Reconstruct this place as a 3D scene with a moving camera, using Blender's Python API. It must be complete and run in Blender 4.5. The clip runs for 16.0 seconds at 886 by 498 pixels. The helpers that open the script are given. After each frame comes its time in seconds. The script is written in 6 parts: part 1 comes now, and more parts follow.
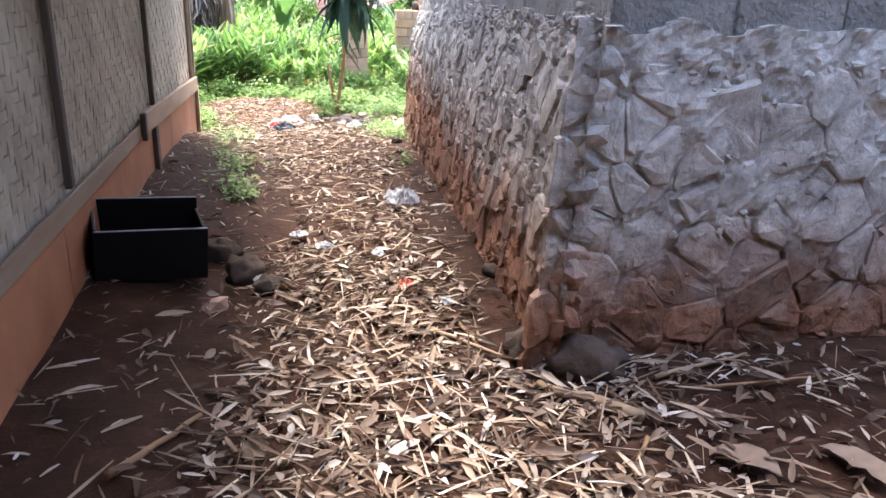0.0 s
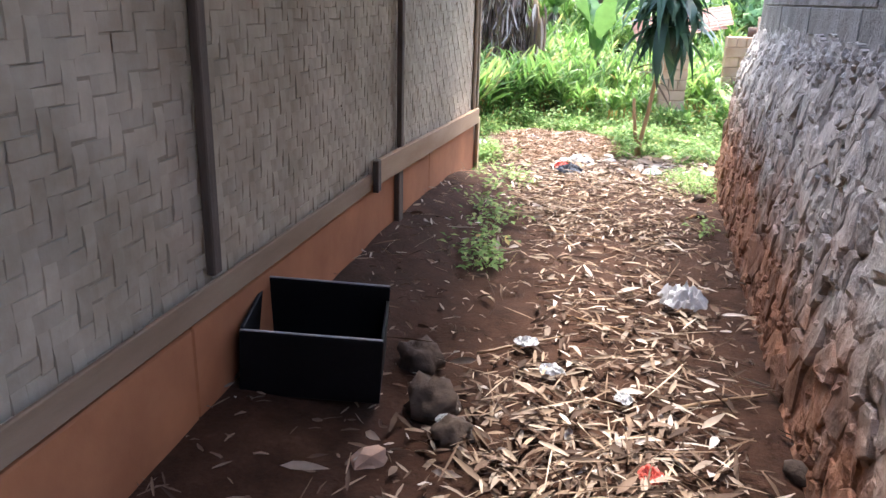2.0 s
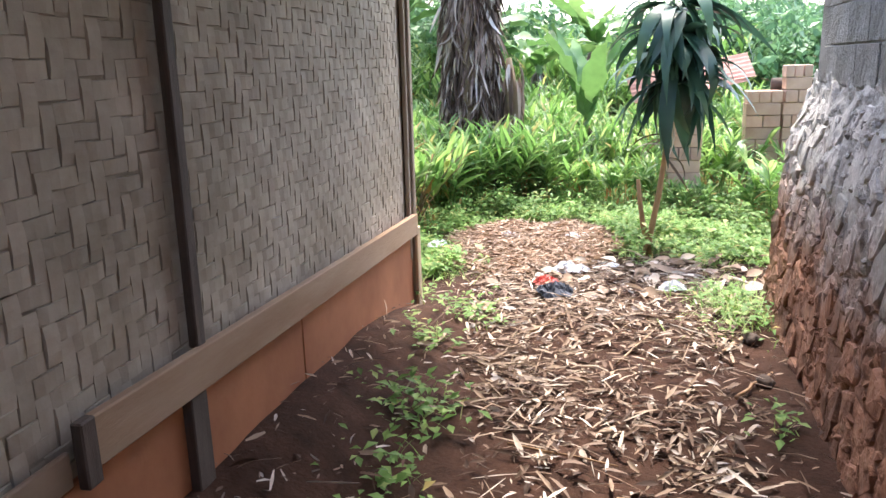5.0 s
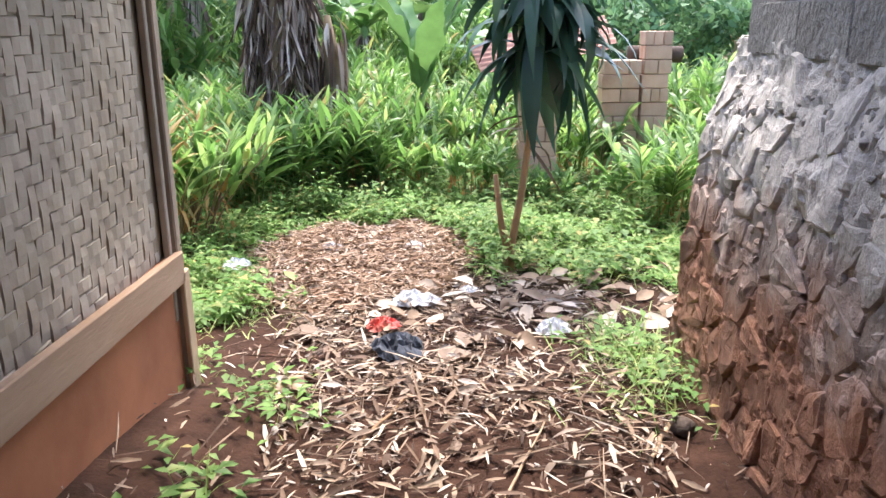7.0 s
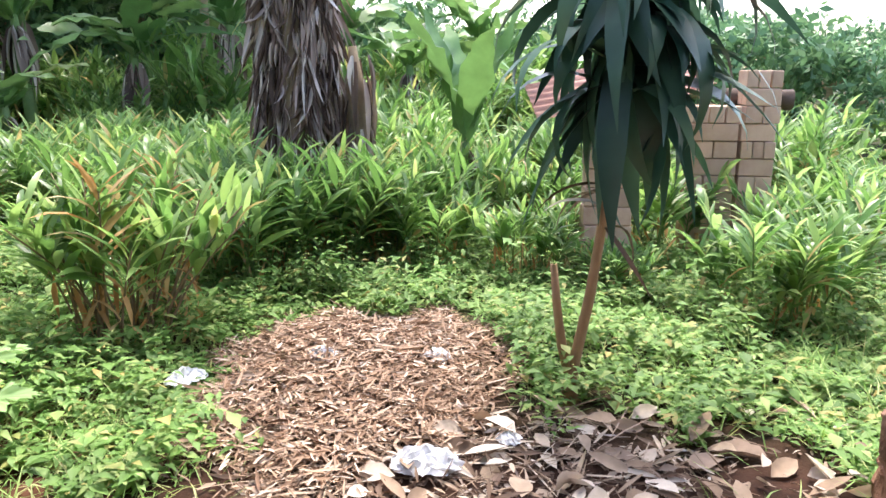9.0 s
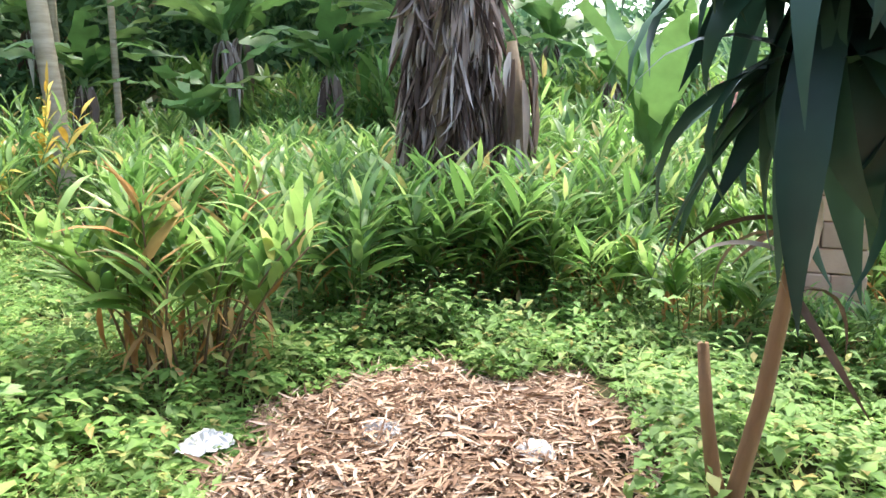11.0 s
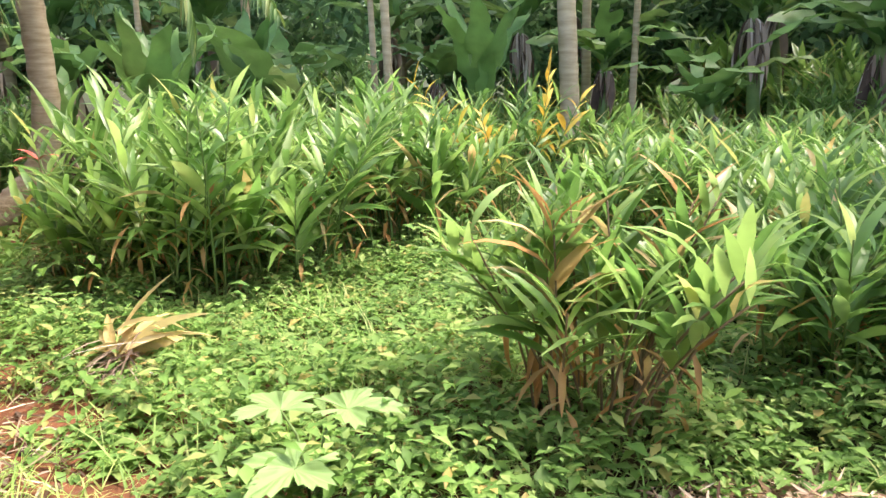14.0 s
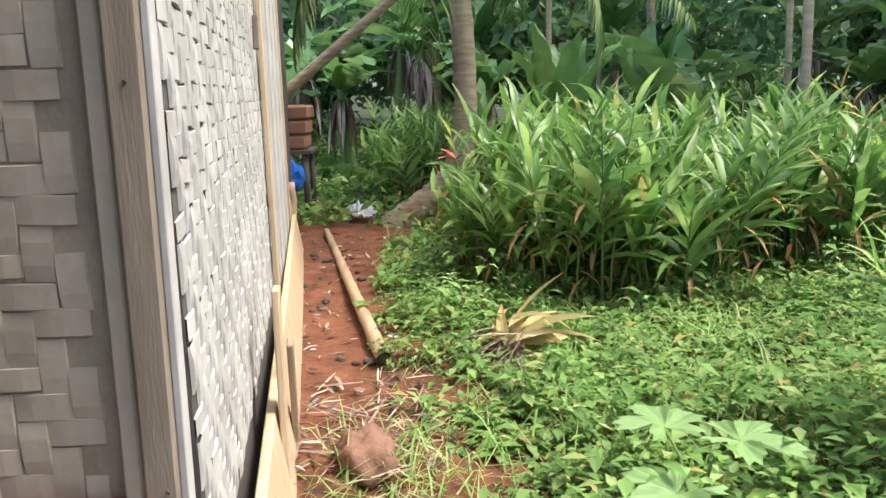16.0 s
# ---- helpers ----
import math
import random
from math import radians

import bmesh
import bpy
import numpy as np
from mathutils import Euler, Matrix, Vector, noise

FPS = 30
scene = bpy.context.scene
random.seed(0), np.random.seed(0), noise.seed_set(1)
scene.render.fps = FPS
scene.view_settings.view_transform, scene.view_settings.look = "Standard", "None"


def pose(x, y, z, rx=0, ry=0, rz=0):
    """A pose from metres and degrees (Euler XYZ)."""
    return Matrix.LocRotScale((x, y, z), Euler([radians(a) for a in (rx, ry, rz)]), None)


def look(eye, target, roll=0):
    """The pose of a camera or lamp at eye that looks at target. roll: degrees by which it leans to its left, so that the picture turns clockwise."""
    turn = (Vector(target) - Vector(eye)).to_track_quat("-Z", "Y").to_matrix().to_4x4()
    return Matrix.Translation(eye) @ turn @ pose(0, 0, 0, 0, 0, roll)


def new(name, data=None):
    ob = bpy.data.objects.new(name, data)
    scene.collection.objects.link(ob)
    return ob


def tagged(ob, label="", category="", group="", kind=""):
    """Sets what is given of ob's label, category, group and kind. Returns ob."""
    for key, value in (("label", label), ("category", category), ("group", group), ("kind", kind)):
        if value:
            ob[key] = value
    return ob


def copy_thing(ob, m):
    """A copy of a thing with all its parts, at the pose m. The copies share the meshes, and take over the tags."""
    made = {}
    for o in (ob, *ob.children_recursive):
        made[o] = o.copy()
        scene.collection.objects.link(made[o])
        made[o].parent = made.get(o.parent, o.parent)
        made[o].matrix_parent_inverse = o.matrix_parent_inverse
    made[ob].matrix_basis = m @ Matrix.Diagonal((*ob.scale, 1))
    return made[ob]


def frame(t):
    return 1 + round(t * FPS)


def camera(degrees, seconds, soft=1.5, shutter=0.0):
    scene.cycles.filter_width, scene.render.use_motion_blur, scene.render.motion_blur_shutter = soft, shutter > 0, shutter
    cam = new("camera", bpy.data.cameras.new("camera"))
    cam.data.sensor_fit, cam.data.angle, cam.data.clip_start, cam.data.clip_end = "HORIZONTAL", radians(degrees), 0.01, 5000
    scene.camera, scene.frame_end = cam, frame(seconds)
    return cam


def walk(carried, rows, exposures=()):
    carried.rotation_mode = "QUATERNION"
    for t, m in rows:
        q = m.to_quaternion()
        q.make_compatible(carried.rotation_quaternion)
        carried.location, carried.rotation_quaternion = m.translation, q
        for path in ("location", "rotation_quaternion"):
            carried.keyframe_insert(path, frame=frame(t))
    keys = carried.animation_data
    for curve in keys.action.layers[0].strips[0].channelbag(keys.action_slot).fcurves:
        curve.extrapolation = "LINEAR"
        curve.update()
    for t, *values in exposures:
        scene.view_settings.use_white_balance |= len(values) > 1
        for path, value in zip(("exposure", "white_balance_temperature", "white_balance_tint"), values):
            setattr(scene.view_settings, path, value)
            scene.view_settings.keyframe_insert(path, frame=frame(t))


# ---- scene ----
cam = camera(60.7, 16.0)
PATH = [
    (0, (-0.074, 0.708, 1.111), (0.324, 2.553, 0.450), 1.5),
    (0.5, (0.010, 1.000, 1.130), (0.261, 2.860, 0.439), 0.9),
    (1, (0.137, 1.126, 1.118), (0.023, 3.016, 0.474), 1.4),
    (1.5, (0.235, 1.411, 1.138), (-0.136, 3.268, 0.494), 0.8),
    (2, (0.206, 1.845, 1.132), (-0.181, 3.702, 0.499), 1.4),
    (2.5, (0.234, 2.261, 1.089), (-0.080, 4.134, 0.461), 1.1),
    (3, (0.325, 2.599, 1.121), (0.075, 4.491, 0.521), -0.2),
    (3.5, (0.257, 2.998, 1.090), (0.115, 4.911, 0.526), 0.4),
    (4, (0.249, 3.381, 1.074), (-0.067, 5.288, 0.562), -1.1),
    (4.2, (0.255, 3.498, 1.090), (-0.168, 5.394, 0.616), -1.7),
    (6.3, (0.153, 5.023, 1.093), (-0.116, 6.937, 0.580), -1.6),
    (6.5, (0.140, 5.161, 1.075), (-0.032, 7.081, 0.542), -1.3),
    (7, (0.109, 5.563, 1.058), (0.131, 7.479, 0.485), -0.4),
    (7.5, (0.137, 5.942, 1.028), (0.193, 7.865, 0.484), 0.0),
    (8, (0.190, 6.299, 1.032), (0.252, 8.231, 0.522), -0.0),
    (8.5, (0.201, 6.616, 1.017), (0.233, 8.556, 0.533), 0.2),
    (9, (0.206, 7.004, 0.976), (0.088, 8.945, 0.509), 0.4),
    (9.2, (0.212, 7.143, 0.978), (0.030, 9.078, 0.506), 0.3),
    (11.3, (0.540, 8.205, 0.832), (-0.205, 10.018, 0.438), 0.4),
    (11.5, (0.512, 8.275, 0.832), (-0.255, 10.085, 0.468), 1.0),
    (12, (0.455, 8.450, 0.848), (-0.380, 10.220, 0.440), 0.8),
    (12.5, (0.470, 8.580, 0.876), (-0.705, 10.137, 0.438), -1.2),
    (13, (0.468, 8.784, 0.885), (-1.013, 10.068, 0.489), -2.1),
    (13.5, (0.400, 8.871, 0.882), (-1.170, 10.034, 0.455), -1.6),
    (14, (0.335, 8.833, 0.893), (-1.343, 9.821, 0.435), -0.9),
    (14.5, (0.296, 8.821, 0.887), (-1.528, 9.509, 0.441), -1.7),
    (15, (0.270, 8.795, 0.887), (-1.632, 9.238, 0.454), -1.8),
    (15.5, (0.226, 8.777, 0.876), (-1.713, 9.033, 0.454), -1.5),
    (16, (0.228, 8.795, 0.845), (-1.730, 8.857, 0.440), -1.4),
]
walk(cam, [(t, look(eye, target, roll)) for t, eye, target, roll in PATH],
     [(0.0, 3.15, 6400, 14), (2.0, 3.08, 6400, 14), (3.5, 2.86, 6450, 14), (4.2, 2.76, 6450, 13), (6.5, 2.56, 6350, 15), (7.0, 2.43, 6350, 15), (8.0, 2.28, 6450, 15), (9.2, 2.32, 6500, 14), (12.0, 2.42, 6500, 10),
      (12.5, 2.40, 6600, 12), (13.5, 2.44, 7100, 15), (14.0, 2.38, 7200, 13), (14.5, 2.22, 6750, 15), (15.0, 2.10, 6550, 10), (15.5, 2.0, 6500, 10), (16.0, 1.84, 6450, 10)])

# ---- light ----
SUN_EL, SUN_AZ = 64.0, 5.0
world = bpy.data.worlds.new("sky")
scene.world = world
world.use_nodes = True
wn = world.node_tree.nodes
sky = wn.new("ShaderNodeTexSky")
sky.sky_type, sky.sun_disc = "NISHITA", False
sky.sun_elevation, sky.sun_rotation = radians(SUN_EL), radians(SUN_AZ)
sky.dust_density, sky.air_density = 3.0, 1.0
world.node_tree.links.new(sky.outputs[0], wn["Background"].inputs[0])
wn["Background"].inputs[1].default_value = 0.15
sun = new("sun", bpy.data.lights.new("sun", "SUN"))
sun.data.energy, sun.data.angle, sun.data.color = 1.5, radians(18), (1.0, 0.95, 0.86)
az = radians(SUN_AZ)
sun.matrix_world = look((math.sin(az) * math.cos(radians(SUN_EL)) * 30, math.cos(az) * math.cos(radians(SUN_EL)) * 30, math.sin(radians(SUN_EL)) * 30), (0, 0, 0))


# ---- materials ----
def material(name, rough=0.8, metal=0.0):
    m = bpy.data.materials.new(name)
    m.use_nodes = True
    b = m.node_tree.nodes["Principled BSDF"]
    b.inputs["Roughness"].default_value, b.inputs["Metallic"].default_value = rough, metal
    return m, m.node_tree.nodes, m.node_tree.links, b


def rgb(c):
    return (c[0], c[1], c[2], 1.0)


def noise_node(n, l, scale, detail=6.0, rough=0.6, stretch=None, coords="Object", distort=0.0):
    tc = n.new("ShaderNodeTexCoord")
    t = n.new("ShaderNodeTexNoise")
    t.inputs["Scale"].default_value, t.inputs["Detail"].default_value, t.inputs["Roughness"].default_value = scale, detail, rough
    t.inputs["Distortion"].default_value = distort
    src = tc.outputs[coords]
    if stretch:
        mp = n.new("ShaderNodeMapping")
        mp.inputs["Scale"].default_value = stretch
        l.new(src, mp.inputs[0])
        src = mp.outputs[0]
    l.new(src, t.inputs["Vector"])
    return t


def ramp(n, l, src, stops):
    r = n.new("ShaderNodeValToRGB")
    e = r.color_ramp.elements
    while len(e) < len(stops):
        e.new(0.5)
    for k, (p, c) in zip(e, stops):
        k.position, k.color = p, rgb(c) if len(c) == 3 else c
    l.new(src, r.inputs[0])
    return r


def mix(n, l, fac, a, b, mode="MIX"):
    m = n.new("ShaderNodeMix")
    m.data_type, m.blend_type = "RGBA", mode
    for sock, v in ((m.inputs[0], fac), (m.inputs[6], a), (m.inputs[7], b)):
        if hasattr(v, "is_output"):
            l.new(v, sock)
        elif isinstance(v, (int, float)):
            sock.default_value = v
        else:
            sock.default_value = rgb(v)
    return m.outputs[2]


def bump(n, l, b, height, strength=0.4, dist=0.01):
    k = n.new("ShaderNodeBump")
    k.inputs["Strength"].default_value, k.inputs["Distance"].default_value = strength, dist
    l.new(height, k.inputs["Height"])
    l.new(k.outputs[0], b.inputs["Normal"])


def simple(name, c1, c2, scale=8.0, rough=0.8, metal=0.0, bump_s=0.3, dist=0.005, stretch=None, c3=None, vary=0.0, trans=0.0):
    """Two-scale mottled material; vary: brightness spread from object to object and piece to piece."""
    m, n, l, b = material(name, rough, metal)
    big = noise_node(n, l, scale, 4, 0.55, stretch)
    fine = noise_node(n, l, scale * 9, 5, 0.65, stretch)
    r = ramp(n, l, big.outputs[0], [(0.35, c1), (0.65, c2)])
    c = mix(n, l, 0.35, r.outputs[0], ramp(n, l, fine.outputs[0], [(0.3, c1), (0.7, c3 or c2)]).outputs[0])
    if vary:
        geo, info = n.new("ShaderNodeNewGeometry"), n.new("ShaderNodeObjectInfo")
        add = n.new("ShaderNodeMath")
        add.operation = "ADD"
        l.new(geo.outputs["Random Per Island"], add.inputs[0])
        l.new(info.outputs["Random"], add.inputs[1])
        fr = n.new("ShaderNodeMath")
        fr.operation = "FRACT"
        l.new(add.outputs[0], fr.inputs[0])
        mr = n.new("ShaderNodeMapRange")
        mr.inputs["To Min"].default_value, mr.inputs["To Max"].default_value = 1 - vary, 1 + vary
        l.new(fr.outputs[0], mr.inputs[0])
        hs = n.new("ShaderNodeHueSaturation")
        l.new(mr.outputs[0], hs.inputs["Value"])
        l.new(c, hs.inputs["Color"])
        c = hs.outputs[0]
    l.new(c, b.inputs["Base Color"])
    bump(n, l, b, fine.outputs[0], bump_s, dist)
    if trans:
        b.inputs["Transmission Weight"].default_value = 0.0
        tr, ad = n.new("ShaderNodeBsdfTranslucent"), n.new("ShaderNodeMixShader")
        l.new(c, tr.inputs[0])
        ad.inputs[0].default_value = trans
        l.new(b.outputs[0], ad.inputs[1])
        l.new(tr.outputs[0], ad.inputs[2])
        l.new(ad.outputs[0], n["Material Output"].inputs[0])
    return m


def spread_leaf(name, stops, rough=0.45, trans=0.3, spec=0.4, scale=3.0):
    """Leaf material whose colour runs through stops from leaf to leaf."""
    m, n, l, b = material(name, rough)
    geo = n.new("ShaderNodeNewGeometry")
    r = ramp(n, l, geo.outputs["Random Per Island"], stops)
    t = noise_node(n, l, scale, 4, 0.6)
    mr = n.new("ShaderNodeMapRange")
    mr.inputs["From Min"].default_value, mr.inputs["From Max"].default_value = 0.3, 0.7
    mr.inputs["To Min"].default_value, mr.inputs["To Max"].default_value = 0.7, 1.25
    l.new(t.outputs[0], mr.inputs[0])
    hs = n.new("ShaderNodeHueSaturation")
    l.new(mr.outputs[0], hs.inputs["Value"])
    l.new(r.outputs[0], hs.inputs["Color"])
    l.new(hs.outputs[0], b.inputs["Base Color"])
    b.inputs["Specular IOR Level"].default_value = spec
    tr, ad = n.new("ShaderNodeBsdfTranslucent"), n.new("ShaderNodeMixShader")
    l.new(hs.outputs[0], tr.inputs[0])
    ad.inputs[0].default_value = trans
    l.new(b.outputs[0], ad.inputs[1])
    l.new(tr.outputs[0], ad.inputs[2])
    l.new(ad.outputs[0], n["Material Output"].inputs[0])
    return m


# ---- ground form ----
def sstep(a, b, v):
    t = np.clip((v - a) / (b - a), 0, 1)
    return t * t * (3 - 2 * t)


def gz(x, y):
    """Height of the ground: the alley falls to the garden, with a bank of earth along the bamboo wall."""
    x, y = np.asarray(x, float), np.asarray(y, float)
    z = -0.046 * np.clip(y, -6, 9.8)
    z = z + 0.19 * (1 - sstep(-0.88, -0.36, x)) * sstep(2.4, 5.2, y) * (1 - sstep(7.4, 8.9, y)) * sstep(-3.0, -1.5, x)
    z = z + 0.02 * np.sin(2.1 * x + 0.7) * np.sin(1.7 * y) + 0.008 * np.sin(7.3 * x + 2 * y) * np.sin(5.1 * y - x)
    far = np.maximum(np.hypot(x + 2, y - 9) - 9, 0)
    return z + 0.006 * far


def part(name, bm, mat, parent=None, label=""):
    me = bpy.data.meshes.new(name)
    bm.to_mesh(me)
    bm.free()
    me.materials.append(mat)
    ob = new(name, me)
    if parent is not None:
        ob.parent = parent
    return tagged(ob, label)


def mesh_part(name, verts, faces, mat, parent=None, label="", smooth=False):
    me = bpy.data.meshes.new(name)
    me.from_pydata(verts, [], faces)
    me.update()
    me.materials.append(mat)
    if smooth:
        me.polygons.foreach_set("use_smooth", [True] * len(me.polygons))
    ob = new(name, me)
    if parent is not None:
        ob.parent = parent
    return tagged(ob, label)


def quads(name, v, f, mat, parent=None, label="", smooth=True):
    """Mesh from numpy arrays of vertices and quads."""
    me = bpy.data.meshes.new(name)
    nv, nf = len(v), len(f)
    me.vertices.add(nv)
    me.vertices.foreach_set("co", np.asarray(v, np.float32).ravel())
    me.loops.add(nf * 4)
    me.loops.foreach_set("vertex_index", np.asarray(f, np.int32).ravel())
    me.polygons.add(nf)
    me.polygons.foreach_set("loop_start", np.arange(0, nf * 4, 4, dtype=np.int32))
    me.polygons.foreach_set("use_smooth", np.full(nf, smooth))
    me.update(calc_edges=True)
    me.materials.append(mat)
    ob = new(name, me)
    if parent is not None:
        ob.parent = parent
    return tagged(ob, label)


def thing(name, x, y, z, label, category, group="", rz=0.0, kind=""):
    e = new(name)
    e.empty_display_size = 0.1
    e.matrix_basis = pose(x, y, z, 0, 0, rz)
    return tagged(e, label, category, group, kind)


def box(bm, cx, cy, cz, sx, sy, sz, rz=0.0, bev=0.0, rx=0.0, ry=0.0):
    r = bmesh.ops.create_cube(bm, size=1.0, matrix=pose(cx, cy, cz, rx, ry, rz) @ Matrix.Diagonal((sx, sy, sz, 1)))
    if bev:
        es = list({e for v in r["verts"] for e in v.link_edges})
        bmesh.ops.bevel(bm, geom=es, offset=bev, segments=1, affect="EDGES")
    return r


def tube(pts, radii, sides=8, rnd=None, wob=0.0):
    """Vertices and quads of a tapered tube along pts."""
    pts = np.asarray(pts, float)
    v, f = [], []
    for i, p in enumerate(pts):
        d = pts[min(i + 1, len(pts) - 1)] - pts[max(i - 1, 0)]
        d = d / (np.linalg.norm(d) + 1e-9)
        a = np.cross(d, (0.31, 0.95, 0.08))
        a /= np.linalg.norm(a)
        b = np.cross(d, a)
        for k in range(sides):
            w = radii[i] * (1 + (rnd.uniform(-wob, wob) if rnd else 0))
            v.append(p + (a * math.cos(2 * math.pi * k / sides) + b * math.sin(2 * math.pi * k / sides)) * w)
    for i in range(len(pts) - 1):
        for k in range(sides):
            f.append((i * sides + k, i * sides + (k + 1) % sides, (i + 1) * sides + (k + 1) % sides, (i + 1) * sides + k))
    n = len(v)
    v += [pts[0], pts[-1]]
    for k in range(0, sides, 2):
        f.append((n, (k + 2) % sides, (k + 1) % sides, k))
        o = (len(pts) - 1) * sides
        f.append((n + 1, o + k, o + (k + 1) % sides, o + (k + 2) % sides))
    return v, f


def tube_part(name, pts, radii, mat, parent=None, label="", sides=8, rnd=None, wob=0.0):
    v, f = tube(pts, radii, sides, rnd, wob)
    return quads(name, np.array(v), np.array(f), mat, parent, label)


PROFILE = {
    "lance": lambda u: np.sin(np.pi * np.clip(u, 0, 1) ** 0.75) * 0.98 + 0.02,
    "strap": lambda u: np.clip(np.minimum(u * 6 + 0.35, (1 - u) * 2.2), 0.02, 1),
    "oval": lambda u: np.sin(np.pi * np.clip(u, 0, 1) ** 0.85) ** 0.7 + 0.01,
    "chip": lambda u: np.clip(np.minimum(u * 5 + 0.45, (1 - u) * 4 + 0.35), 0.02, 1),
    "grass": lambda u: np.clip(1 - u, 0.03, 1),
    "banana": lambda u: np.clip(np.minimum(u * 7, np.sqrt(np.clip(1 - u, 0, 1)) * 1.5), 0.04, 1),
}


def leaf_arrays(base, direction, length, width, droop, segs=4, profile="lance", fold=0.12, roll=None, face=None):
    """Vertices and quads of many leaves, each a bent, slightly folded blade of two half strips."""
    base, d = np.asarray(base, float), np.asarray(direction, float)
    d = d / np.linalg.norm(d, axis=1, keepdims=True)
    n = len(base)
    length, width, droop = (np.broadcast_to(np.asarray(a, float), (n,)) for a in (length, width, droop))
    side = np.cross(d, np.array([0, 0, 1.0]) if face is None else face)
    side = side / (np.linalg.norm(side, axis=1, keepdims=True) + 1e-6)
    up = np.cross(side, d)
    if roll is not None:
        c, s = np.cos(roll)[:, None], np.sin(roll)[:, None]
        side, up = side * c + up * s, up * c - side * s
    rows = []
    for i in range(segs + 1):
        u = i / segs
        ang = droop * u
        # arc bent towards the ground
        mid = base + (d * (np.sin(ang * 0.999 + 1e-4) / (droop + 1e-4))[:, None] - up * ((1 - np.cos(ang)) / (droop + 1e-4))[:, None]) * length[:, None]
        w = (width * 0.5 * PROFILE[profile](np.array([u]))[0])[:, None]
        lift = up * w * fold * 2
        rows += [mid - side * w + lift, mid, mid + side * w + lift]
    v = np.stack(rows, 1)
    m = 3 * (segs + 1)
    q = []
    for i in range(segs):
        o = 3 * i
        q += [(o, o + 1, o + 4, o + 3), (o + 1, o + 2, o + 5, o + 4)]
    f = (np.arange(n) * m)[:, None, None] + np.array(q)[None]
    return v.reshape(-1, 3), f.reshape(-1, 4)


def leaflet_arrays(base, direction, length, width, rng):
    """Vertices and quads of many small pointed leaves, one folded quad each."""
    base, d = np.asarray(base, float), np.asarray(direction, float)
    d = d / np.linalg.norm(d, axis=1, keepdims=True)
    side = np.cross(d, rng.normal(0, 1, d.shape))
    side = side / (np.linalg.norm(side, axis=1, keepdims=True) + 1e-6)
    up = np.cross(side, d)
    L, W = np.asarray(length)[:, None], np.asarray(width)[:, None]
    mid = base + d * L * 0.42
    v = np.stack([base, mid - side * W * 0.5 + up * W * 0.15, base + d * L - up * L * 0.12, mid + side * W * 0.5 + up * W * 0.15], 1)
    return v.reshape(-1, 3), np.arange(len(base) * 4).reshape(-1, 4)


def join_arrays(items):
    vs, fs, o = [], [], 0
    for v, f in items:
        v, f = np.asarray(v, float), np.asarray(f, int)
        vs.append(v)
        fs.append(f + o)
        o += len(v)
    return np.concatenate(vs), np.concatenate(fs)


